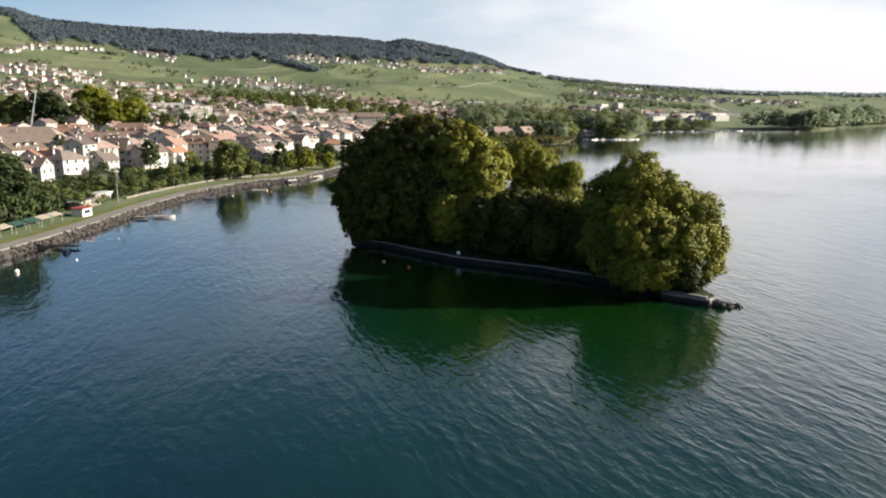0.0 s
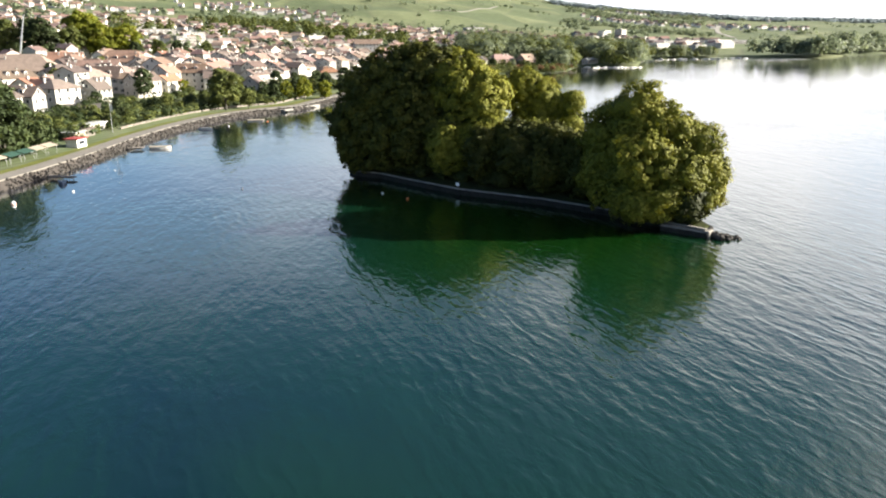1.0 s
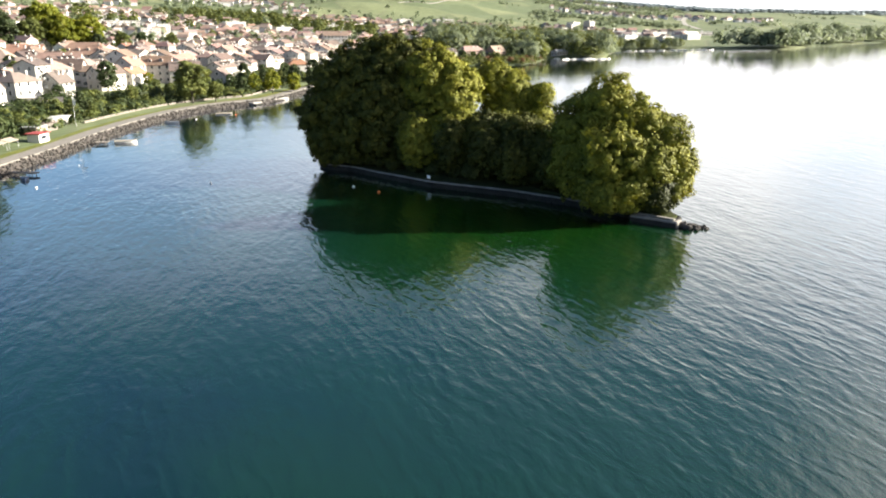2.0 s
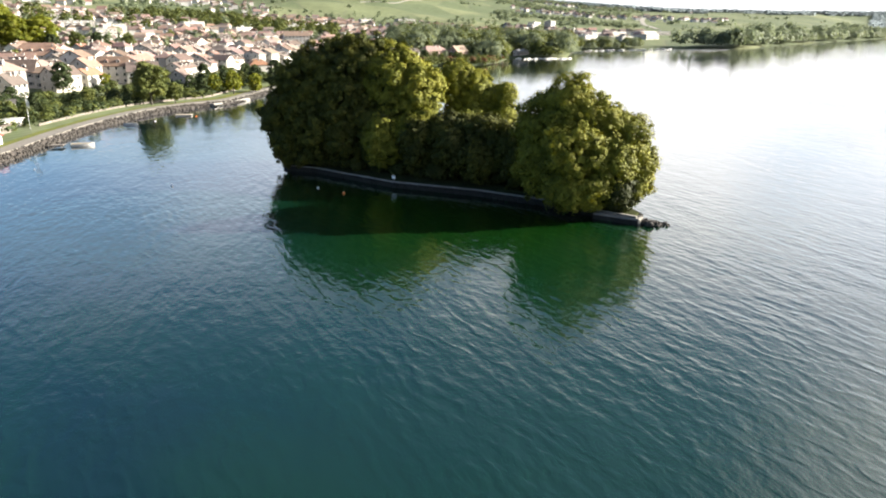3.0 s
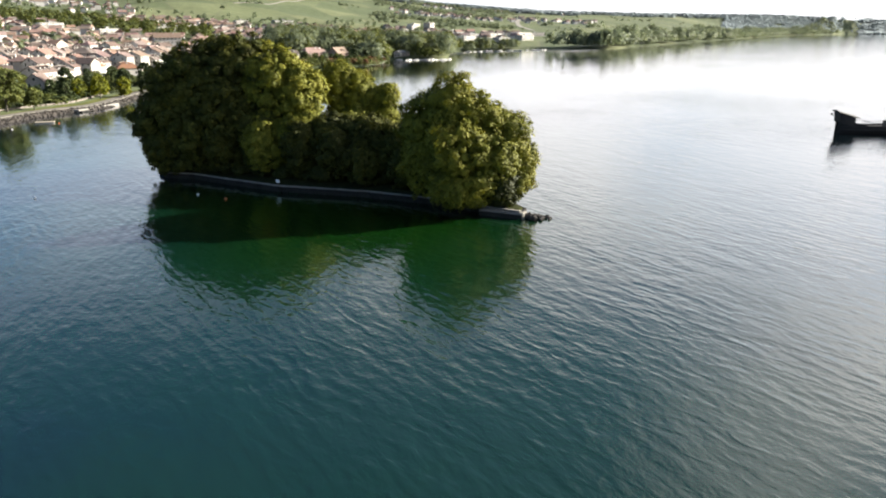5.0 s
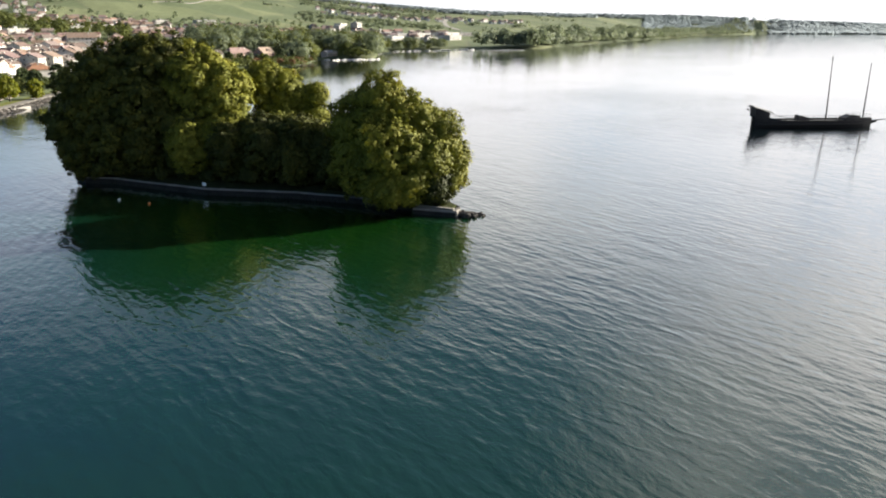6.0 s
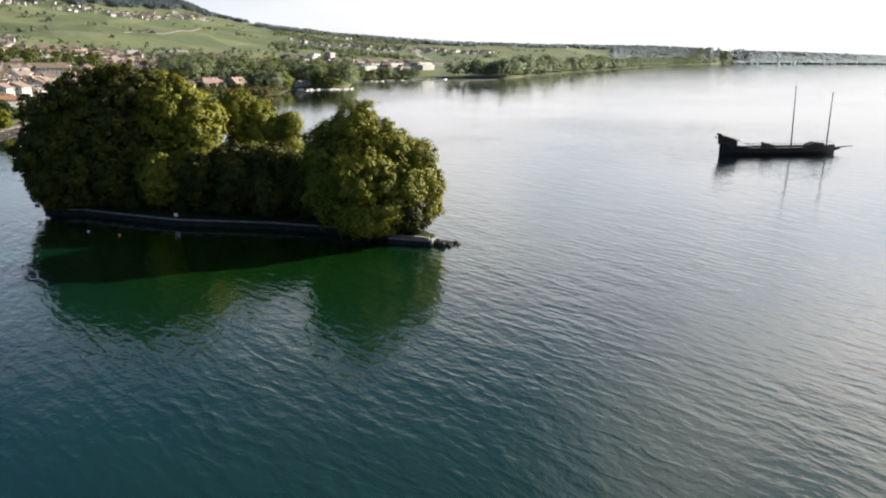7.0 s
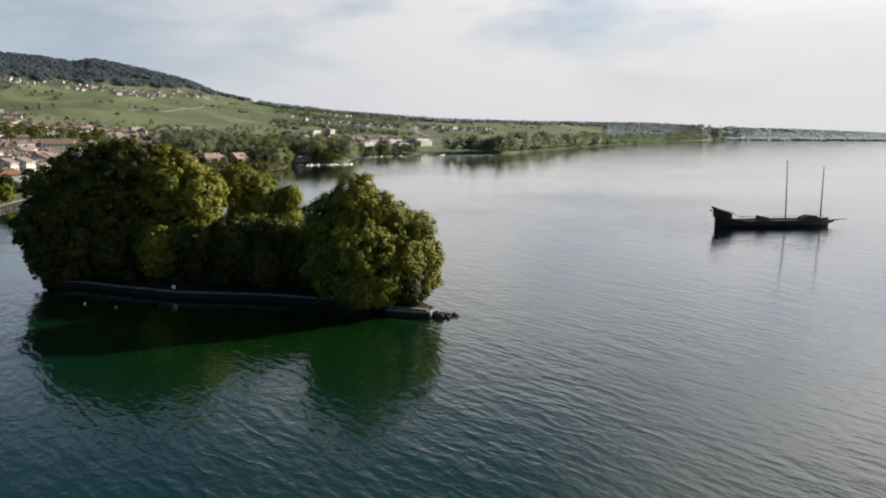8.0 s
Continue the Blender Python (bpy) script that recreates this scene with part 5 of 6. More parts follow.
# ---------------------------------------------------------------- garden and park trees
TREE_KINDS = {
    "round": dict(h=12, r=5.2, lobes=34, per_area=28, size=0.9, mat=M_LEAF_MID, label="round-crowned green garden tree between the houses"),
    "dark": dict(h=13, r=4.6, lobes=34, per_area=28, size=0.9, mat=M_LEAF_DARK, label="dark green broadleaf tree between the houses"),
    "yellow": dict(h=11, r=5.0, lobes=34, per_area=28, size=0.9, mat=M_LEAF_YEL, label="yellow-green lit broadleaf tree by the water"),
    "big": dict(h=20, r=8.5, lobes=56, per_area=30, size=0.95, mat=M_LEAF_MID, label="large spreading park tree with dense green crown"),
    "bigdark": dict(h=21, r=8.0, lobes=56, per_area=30, size=0.95, mat=M_LEAF_DARK, label="large dark green broadleaf park tree"),
    "bigyellow": dict(h=22, r=10.0, lobes=60, per_area=28, size=1.0, mat=M_LEAF_YEL, label="huge yellow-green park tree with domed crown"),
    "poplar": dict(h=22, r=2.6, lobes=40, per_area=80, size=0.8, mat=M_LEAF_DARK, label="slender upright dark green poplar tree", base=1.5),
    "bush": dict(h=3.2, r=2.6, lobes=14, per_area=60, size=0.5, mat=M_LEAF_DARK, label="dense rounded dark garden shrub", base=0.1, shell=150),
    "bushlit": dict(h=2.8, r=2.4, lobes=14, per_area=60, size=0.5, mat=M_LEAF_MID, label="light green clipped garden shrub", base=0.1, shell=150),
}
TREES = {}


def plant(kind, x, y, s=1.0, sz=None, turn=None, group="garden trees", label=""):
    k = dict(TREE_KINDS[kind])
    m = at_ground(x, y, rnd.uniform(0, 360) if turn is None else turn, 0.1)
    if kind not in TREES:
        TREES[kind] = tree("shrub" if kind.startswith("bush") else "tree", m, k["h"], k["r"], 500 + len(TREES), k["mat"], k["label"], "shrub" if kind.startswith("bush") else "tree", k.get("base"), k["lobes"], k["per_area"], k["size"], group, shell=k.get("shell", 260))
        t = TREES[kind]
    else:
        t = copy_thing(TREES[kind], m)
    t.scale = (s, s * rnd.uniform(0.92, 1.08), sz or s * rnd.uniform(0.92, 1.1))
    return tagged(t, label) if label else t


plant("bigdark", -120, 194, 0.95)
plant("bigdark", -126, 184, 0.9)
plant("bigdark", -128, 176, 0.85)
plant("dark", -119, 211, 0.62)
for x, y, k in ((-118, 190, 2.3), (-121, 201, 2.2), (-119, 181, 2.1), (-126, 192, 2.4), (-117, 206, 1.9), (-124, 210, 2.0), (-125, 178, 2.2)):
    plant("bush", x, y, k, k * 1.25, group="garden shrubs", label="tall dense shrubbery under the park trees")
plant("big", -97, 321, 0.95, 0.9)
plant("round", -89, 328, 0.8)
plant("dark", -143, 346, 1.15, 1.1)
for x, y, s in ((-72, 372, 1.0), (-63, 382, 0.9), (-80, 368, 0.85)):
    plant("yellow", x, y, s)
for x, y, s in ((-86, 374, 1.0), (-78, 384, 0.9), (-58, 412, 0.8), (-66, 402, 1.0), (-74, 420, 1.0), (-60, 440, 1.1)):
    plant("dark", x, y, s)
for x, y, s in ((-286, 588, 1.55), (-266, 574, 1.4), (-250, 586, 1.25)):
    plant("bigyellow", x, y, s)
for x, y, s, k in ((-312, 560, 1.4, "bigdark"), (-325, 552, 1.35, "big"), (-298, 550, 1.4, "bigdark"), (-345, 560, 1.3, "big"), (-358, 548, 1.2, "big"), (-282, 562, 1.2, "big"), (-240, 575, 0.8, "bigdark"), (-228, 590, 0.85, "big"), (-216, 600, 0.8, "bigdark"), (-205, 640, 0.8, "big")):
    plant(k, x, y, s)
# shrubs and small trees of the gardens between lawn and houses
for i in range(280):
    k = rnd.randrange(len(ROWS_P))
    p, nn = ROWS_P[k], ROWS_N[k]
    D = rnd.choice((rnd.uniform(16, 34), rnd.uniform(16, 56)))
    x, y = p + nn * D
    if not 215 < y < 470 or not spot_free(x, y, 4):
        continue
    if D < 20:
        plant(rnd.choice(("bush", "bushlit")), x, y, rnd.uniform(0.6, 1.0), group="garden shrubs")
    else:
        kd = rnd.choice(("bush", "bush", "bushlit", "round", "dark"))
        plant(kd, x, y, rnd.uniform(0.9, 1.5) if kd.startswith("bush") else rnd.uniform(0.4, 0.75), group="garden shrubs" if kd.startswith("bush") else "garden trees")
# trees among the roofs
for i in range(210):
    k = rnd.randrange(len(ROWS_P))
    x, y = ROWS_P[k] + ROWS_N[k] * rnd.uniform(70, 330)
    if x > -0.64 * y - 10 and spot_free(x, y, 2):
        plant(rnd.choice(("round", "dark", "round", "dark", "yellow")), x, y, rnd.uniform(0.5, 1.0))
        PLACED.append((x, y, 5))
# wood on the point and along the bay
for x, y, s, k in ((52, 772, 0.9, "big"), (40, 790, 1.0, "bigyellow"), (60, 740, 0.5, "dark"), (80, 742, 0.55, "round"), (100, 742, 0.6, "round"), (118, 752, 0.6, "yellow"), (128, 800, 0.8, "round"), (134, 850, 0.8, "yellow")):
    plant(k, x, y, s)
for i in range(46):
    t = (i + rnd.random()) / 46
    x, y = np.array([np.interp(t, np.linspace(0, 1, 6), c) for c in ((20, 66, 101, 128, 148, 205), (662, 686, 690, 752, 826, 826))])
    k = rnd.choice(("bush", "bush", "bushlit", "round", "dark"))
    s = rnd.uniform(1.4, 2.4) if k.startswith("bush") else rnd.uniform(0.6, 1.0)
    x, y = x - 9 - rnd.uniform(0, 8), y + 7 + rnd.uniform(0, 6)
    if spot_free(x, y, 3):
        plant(k, x, y, s, group="shore thicket of the bay")
# works hall behind the town
house(at_ground(-455, 826, 24), 105, 26, 6.5, 4.0, "long works hall under a red-brown low roof", "gable", 0, sides=(-1,), ends=0)

# ---------------------------------------------------------------- along the promenade
for i, (x, y, z) in enumerate(((-113.5, 178, 2), (-113, 183.5, 1), (-112.6, 189, 1), (-112.4, 194.5, 2), (-112.2, 200, 2))):
    can = thing("terrace_canopy", pose(x, y, 2.2, 0, 0, 90), "green canvas terrace canopy on posts" if z == 1 else "pale canvas terrace canopy on thin posts", "canopy", "terrace canopies")
    for a in (-2.3, 2.3):
        for b in (-2.0, 2.0):
            part("post", tube(bmesh.new(), (a, b, 0), (a, b, 2.3), 0.05, 0.05, 6), M_METAL, can)
    v, f = loft([[(-2.6, -2.3, 2.25), (2.6, -2.3, 2.25), (2.6, -2.3, 2.15), (-2.6, -2.3, 2.15)], [(-2.6, 0, 2.95), (2.6, 0, 2.95), (2.6, 0, 2.85), (-2.6, 0, 2.85)], [(-2.6, 2.3, 2.25), (2.6, 2.3, 2.25), (2.6, 2.3, 2.15), (-2.6, 2.3, 2.15)]])
    part("awning", mesh_of("awning", v, f, M_GREENC if z == 1 else M_CANVAS), None, can)

kiosk = thing("kiosk", pose(-110, 213, 2.1, 0, 0, 84), "small white kiosk with a flat red roof", "kiosk")
part("body", box_bm(-2.4, 2.4, -1.8, 1.8, -0.3, 2.5, bevel=0.03), M_FRAME, kiosk)
part("roof", box_bm(-2.9, 2.9, -2.3, 2.3, 2.5, 2.78, bevel=0.05), M_REDC, kiosk)
part("counter_hatch", box_bm(-1.4, 1.4, -1.86, -1.78, 1.0, 2.0), M_GLASS, kiosk)
shed = thing("boat_shed", at_ground(-143, 284, 20), "long dark-roofed low shed with white gable", "shed")
v, f = loft([[(-7, -3.5, -1), (-7, 3.5, -1), (-7, 3.5, 2.6), (-7, 0, 3.9), (-7, -3.5, 2.6)], [(7, -3.5, -1), (7, 3.5, -1), (7, 3.5, 2.6), (7, 0, 3.9), (7, -3.5, 2.6)]])
part("body", mesh_of("body", v, f, M_FRAME), None, shed)
v, f = loft([[(x, y, z) for y, z in ((-4.0, 2.5), (0, 4.05), (4.0, 2.5), (4.0, 2.35), (0, 3.9), (-4.0, 2.35))] for x in (-7.5, 7.5)])
part("roof", mesh_of("roof", v, f, material("dark_felt", (0.05, 0.045, 0.04), (0.1, 0.09, 0.08), 0.5, 0.9)), None, shed)
for x, y, w, c in ((-118, 232, 10, M_WOOD), (-121, 246, 12, M_PLASTER), (-117, 226, 6, M_CANVAS)):
    hut = thing("garden_pavilion", at_ground(x, y, 84), "low flat-roofed garden pavilion among shrubs", "pavilion", "garden pavilions")
    part("body", box_bm(-w / 2, w / 2, -2, 2, -0.5, 2.3, bevel=0.04), c, hut)
    part("roof", box_bm(-w / 2 - 0.4, w / 2 + 0.4, -2.5, 2.5, 2.3, 2.5, bevel=0.05), M_TILE if c is M_WOOD else M_FLAT, hut)
aw = thing("shop_awning", at_ground(-163, 296, 80), "bright yellow awning in front of a house", "awning")
part("cloth", mesh_of("cloth", *loft([[(-4, -1.5, 2.6), (4, -1.5, 2.6), (4, -1.5, 2.5), (-4, -1.5, 2.5)], [(-4, 1.5, 3.4), (4, 1.5, 3.4), (4, 1.5, 3.3), (-4, 1.5, 3.3)]]), M_YELC), None, aw)
for a in (-3.8, 3.8):
    part("post", tube(bmesh.new(), (a, -1.4, -0.2), (a, -1.4, 2.55), 0.06, 0.06, 6), M_METAL, aw)
pole = thing("flag_pole", at_ground(-113, 244), "grey flag pole with hanging pale flag", "pole")
part("mast", tube(bmesh.new(), (0, 0, 0), (0, 0, 10), 0.09, 0.05, 8), M_METAL, pole)
part("flag", mesh_of("flag", *loft([[(0.05, 0, 9.7), (0.05, 0.02, 9.7), (0.05, 0.02, 7.4), (0.05, 0, 7.4)], [(0.6, 0.15, 9.3), (0.6, 0.17, 9.3), (0.55, 0.17, 6.9), (0.55, 0.15, 6.9)], [(0.95, -0.05, 8.8), (0.95, -0.03, 8.8), (0.85, -0.03, 6.6), (0.85, -0.05, 6.6)]]), M_FRAME), None, pole)
crane = thing("crane_boom", at_ground(-297, 516, 20), "pale grey raised crane boom among park trees", "crane")
part("carrier", box_bm(-4, 4, -1.3, 1.3, 0.4, 2.4, bevel=0.15), M_YELC, crane)
bm = tube(bmesh.new(), (0, 0, 2.0), (3.4, 0, 17), 0.7, 0.6, 6)
tube(bm, (3.3, 0, 16.5), (6.6, 0, 31), 0.5, 0.4, 6)
part("boom", bm, M_METAL, crane)
# low posts and garden walls at the lawn's inner edge
wall_m = bpy.data.meshes.new("garden_wall")
bm = box_bm(-2.2, 2.2, -0.15, 0.15, -0.4, 0.9, bevel=0.04)
bm.to_mesh(wall_m)
bm.free()
wall_m.materials.append(M_WOOD)
for k in range(0, len(ROWS_P), 1):
    p, tg, nn = ROWS_P[k], ROWS_T[k], ROWS_N[k]
    if 250 < p[1] < 400:
        x, y = p + nn * 15.2
        w = new("garden_wall", wall_m)
        w.matrix_basis = pose(x, y, 2.3, 0, 0, math.degrees(math.atan2(tg[1], tg[0])))
        tagged(w, "low pale garden wall along the lawn", "wall", "garden walls")

# boulders of the bank: single ones where the camera is nearest, the rest joined
rnd = random.Random(5)
spots = []
for p, nn, tg in zip(S_P, S_N, S_T):
    for i in range(15):
        d = rnd.uniform(-0.7, 2.4)
        q = p + nn * d + tg * rnd.uniform(-1.25, 1.25)
        spots.append((q[0], q[1], -0.85 + (d + 1.2) * 0.75, rnd.uniform(0.24, 0.52)))
spots.sort(key=lambda s: s[1])
near = [s for s in spots if 148 < s[1] < 205][:300]
joined_stones("bank_boulders", [s for s in spots if s not in near], M_ROCK, "heaped grey boulders of the lakeside bank", "", bank)
for i, (x, y, z, s) in enumerate(near):
    o = new("boulder", STONES[i % 6])
    o.parent = bank
    o.matrix_basis = Matrix.LocRotScale((x, y, z), Euler((rnd.uniform(0, 6), rnd.uniform(0, 6), rnd.uniform(0, 6))), (s, s, s))


# ---------------------------------------------------------------- boats, jetties, buoys
def boat(m, L, W, mats, label, cover=False, cabin=False, mast=0.0, group="moored boats"):
    t = thing("boat", m, label, "boat", group)
    secs = []
    for i in range(9):
        u = i / 8
        half = W / 2 * (0.8 + 0.2 * math.sin(math.pi * min(1, u * 1.6))) * (1 - max(0, (u - 0.55) / 0.45) ** 2.2) + 0.03
        dz = 0.55 + 0.25 * u * u
        x = -L / 2 + L * u
        secs.append([(x, -half * 0.5, -0.3), (x, -half * 0.9, 0.1), (x, -half, dz), (x, -half * 0.88, dz), (x, -half * 0.8, 0.15), (x, half * 0.8, 0.15), (x, half * 0.88, dz), (x, half, dz), (x, half * 0.9, 0.1), (x, half * 0.5, -0.3)])
    part("hull", mesh_of("hull", *loft(secs), mats[0]), None, t)
    if cover:
        rings = []
        for i in range(9):
            u = i / 8
            half = W / 2 * (1.03 - 0.85 * max(0, (u - 0.55) / 0.45) ** 2.2)
            x = -L / 2 * 1.01 + L * 0.99 * u
            rings.append([(x, half * math.cos(a), 0.62 + 0.22 * u * u + 0.35 * math.sin(a) * (1 - u * 0.5)) for a in np.linspace(0, math.pi, 7)])
        part("cover", mesh_of("cover", *loft(rings), mats[1]), None, t)
    else:
        for x in (-0.25, 0.12):
            part("thwart", box_bm(x * L - 0.15, x * L + 0.15, -W * 0.42, W * 0.42, 0.4, 0.46), mats[1], t)
    if cabin:
        part("cabin", box_bm(-0.1 * L, 0.22 * L, -W * 0.3, W * 0.3, 0.5, 1.25, bevel=0.15), mats[0], t)
    if mast:
        part("mast", tube(bmesh.new(), (0.05 * L, 0, 0.4), (0.05 * L, 0, mast), 0.06, 0.04, 6), M_METAL, t)
    return t


boat(pose(-89.3, 223.8, 0, 0, 0, 10), 6.4, 2.3, (M_BOATW, M_CANVAS), "moored motor boat under a beige cover", cover=True)
boat(pose(-90.2, 271, 0, 0, 0, -25), 6.0, 2.0, (M_BOATW, M_WOOD), "small open grey-white rowing boat by the bank")
boat(pose(-92.0, 169.0, 0, 0, 0, -62), 5.2, 1.9, (M_BOATB, M_BOATW), "small blue and white open boat beside the jetty")
raft = thing("bathing_raft", pose(-78.2, 298, 0, 0, 0, 6), "flat pale timber bathing raft at anchor", "raft")
part("deck", box_bm(-3.2, 3.2, -2.0, 2.0, 0.35, 0.55, bevel=0.04), M_CANVAS, raft)
for y in (-1.4, 1.4):
    part("float", tube(bmesh.new(), (-3.0, y, 0.1), (3.0, y, 0.1), 0.32, 0.32, 10), M_BOATW, raft)


def jetty(m, L, W, label, posts=4):
    t = thing("jetty", m, label, "jetty", "jetties")
    n = int(L / 0.3)
    pl = bpy.data.meshes.new("plank")
    bm = box_bm(-0.13, 0.13, -W / 2, W / 2, 0.72, 0.8)
    bm.to_mesh(pl)
    bm.free()
    pl.materials.append(M_WOOD)
    for i in range(n):
        o = new("plank", pl)
        o.parent = t
        o.matrix_basis = pose(0.15 + i * 0.3, 0, random.uniform(-0.01, 0.01))
    for s in (-1, 1):
        part("beam", box_bm(0, L, s * W * 0.4 - 0.08, s * W * 0.4 + 0.08, 0.5, 0.72), M_WOOD, t)
        for i in range(posts):
            part("pile", tube(bmesh.new(), ((i + 0.5) * L / posts, s * W * 0.42, -2), ((i + 0.5) * L / posts, s * W * 0.42, 0.95), 0.12, 0.1, 7), M_WOOD, t)
    return t


jetty(pose(-98.5, 175, 0, 0, 0, -12), 7.5, 1.6, "short weathered plank jetty on the boulder bank")
jetty(pose(-97.6, 221, 0, 0, 0, 5), 4.0, 2.4, "short plank landing stage on the bank", 3)
mole = thing("stone_mole", pose(-70.5, 346, 0, 0, 0, 68), "pale stone mole reaching into the bay", "jetty", "jetties")
part("body", box_bm(-14, 16, -2.6, 2.6, -2, 1.2, bevel=0.15), M_CONC, mole)
part("step", box_bm(-14.2, -9, -4.0, -2.6, -2, 0.6, bevel=0.08), M_WALL, mole)
jetty(pose(96, 680, 0, 0, 0, 4), 26, 3.0, "low landing stage off the wooded point", 6)


def buoy(x, y, mat, r, label):
    t = thing("buoy", pose(x, y, 0), label, "buoy", "mooring buoys")
    bm = bmesh.new()
    bmesh.ops.create_uvsphere(bm, u_segments=14, v_segments=9, radius=r, matrix=Matrix.Translation((0, 0, r * 0.45)) @ Matrix.Diagonal((1, 1, 0.9, 1)))
    part("float", bm, mat, t)
    part("ring", tube(bmesh.new(), (0, 0, r * 1.2), (0, 0, r * 1.7), r * 0.16, r * 0.12, 8), M_METAL, t)
    return t


buoy(-14.4, 157.9, M_WHITEP, 0.26, "white mooring buoy near the island quay")
buoy(-8.5, 152.1, M_ORANGE, 0.28, "orange mooring buoy near the island quay")
buoy(-47.3, 162.8, M_WHITEP, 0.28, "white mooring buoy in open water")
buoy(-84.7, 159.5, M_WHITEP, 0.25, "white mooring buoy near the bank")
b_ = buoy(-91, 147, M_WHITEP, 0.50, "large white mooring buoy with orange band near the bank")
part("band", tube(bmesh.new(), (0, 0, 0.15), (0, 0, 0.31), 0.51, 0.5, 14), M_ORANGE, b_)
buoy(-87, 186, M_WHITEP, 0.19, "small white mooring buoy near the bank")
buoy(-84.5, 281, M_WHITEP, 0.25, "white mooring buoy near the raft")
buoy(-73, 296, M_ORANGE, 0.28, "orange mooring buoy near the raft")

# boats of the marina
rnd = random.Random(9)
first = boat(pose(156, 806, 0, 0, 0, 40), 8.5, 2.8, (M_BOATW, M_BOATW), "white cabin yacht in the marina", cabin=True, group="marina boats", cover=False)
for i in range(15):
    t = (i + 0.5) / 15
    x, y = 152 + 62 * t + rnd.uniform(-2, 2), 798 + rnd.uniform(-9, 4)
    if i:
        copy_thing(first, pose(x, y, 0, 0, 0, rnd.uniform(20, 60))).scale = (rnd.uniform(0.8, 1.3),) * 3
for i in range(22):
    t = (i + 0.5) / 22
    x, y = 300 + 150 * t + rnd.uniform(-4, 4), 1056 + 60 * t + rnd.uniform(-14, 0)
    copy_thing(first, pose(x, y, 0, 0, 0, rnd.uniform(-60, 60))).scale = (rnd.uniform(0.8, 1.4),) * 3


# ---------------------------------------------------------------- far woods, villages and tracks
rs = np.random.RandomState(33)


def scatter(n, az0, az1, r0, r1):
    a = np.radians(rs.uniform(az0, az1, n))
    r = np.sqrt(rs.uniform(r0 * r0, r1 * r1, n))
    x, y = r * np.sin(a), r * np.cos(a)
    z, u, d = relief(x, y)
    return np.degrees(a), r, x, y, z, u, d


def patch(x, y, s, seed):
    """Smooth patches, 0 to 1."""
    return 0.5 + 0.25 * (np.sin(x / s + seed) * np.cos(y / s * 1.3 - seed * 2) + np.sin((x + y) / s * 0.7 + seed * 3) + 0.6 * np.sin((x - 2 * y) / s * 1.9 + seed))


def leafy_wood(name, spots, mat, label, leaves, size, seed=1, flat=0.35):
    """Joined broadleaf trees, each a loose uneven dome of leaf sprays on a stem: spots (x, y, z, radius, height)."""
    rs = np.random.RandomState(seed)
    s = np.array(spots)
    n = len(s)
    d = rs.normal(size=(n, leaves, 3))
    d /= np.linalg.norm(d, axis=2)[..., None]
    d[..., 2] = np.where(d[..., 2] < -0.5, -d[..., 2], d[..., 2])
    ph = rs.uniform(0, 6.28, (n, 1))
    rad = (1 - 0.35 * rs.random((n, leaves)) ** 2) * (1 + 0.22 * np.sin(d[..., 0] * 4 + ph) * np.sin(d[..., 1] * 5 + 2 * ph) + 0.14 * np.sin(d[..., 2] * 6 + ph))
    p = np.stack([s[:, None, 0] + d[..., 0] * rad * s[:, None, 3], s[:, None, 1] + d[..., 1] * rad * s[:, None, 3],
                  s[:, None, 2] + (0.5 + 0.5 * d[..., 2] * rad) * s[:, None, 4]], -1)
    nrm = d + (0, 0, flat) + rs.normal(size=d.shape) * 0.25
    nrm /= np.linalg.norm(nrm, axis=2)[..., None]
    u = np.cross(nrm, rs.normal(size=d.shape))
    u /= np.linalg.norm(u, axis=2)[..., None] + 1e-9
    w = np.cross(nrm, u)
    k = size * s[:, None, 3:4] * rs.uniform(0.6, 1.3, (n, leaves, 1))
    q = np.stack([p - u * k, p - w * k * 0.8, p + u * k, p + w * k * 0.8], 2).reshape(-1, 4, 3)
    return tagged(new(name, quad_mesh(name, q, mat)), label, "trees", kind="stuff")


# the wooded crest
az, r, x, y, z, u, d = scatter(70000, -34, 9, 1900, 3560)
edge = np.interp(az, [-34, -31, -30, -29, -26, -23, -19.4, -15.8, -14, -10, -6.5, -1.2, 3.2, 5.5, 7, 9], [0.97, 0.96, 0.88, 0.76, 0.80, 0.77, 0.69, 0.68, 0.75, 0.75, 0.77, 0.80, 0.90, 0.97, 1.0, 1.2])
edge = edge + 0.015 * np.sin(az * 2.3 + 1) + 0.012 * np.sin(az * 5.1)
along = np.clip(((x + 660) * 243 + (y - 2610) * -384) / (243 ** 2 + 384 ** 2), 0, 1.1)
tongue = np.hypot(x - (-660 + 243 * along), y - (2610 - 384 * along)) < 42 * (1.15 - 0.6 * along)
clearing = (patch(x, y, 110, 2.2) > 0.93) & (u > 0.86)
keep = (((u > edge) & ~clearing) | tongue) & (u < 1.05)
sp = np.stack([x, y, z - 1, rs.uniform(5, 10.5, len(x)), rs.uniform(9, 17, len(x))], -1)[keep][:13000]
leafy_wood("forest", sp, M_FOREST_HAZED, "forest covering the crest of the hills, haze put into its leaf colour", 26, 0.42, 2, 0.8)

# hedges and shrubs that fill the gardens between lawn and houses
sp, lit = [], []
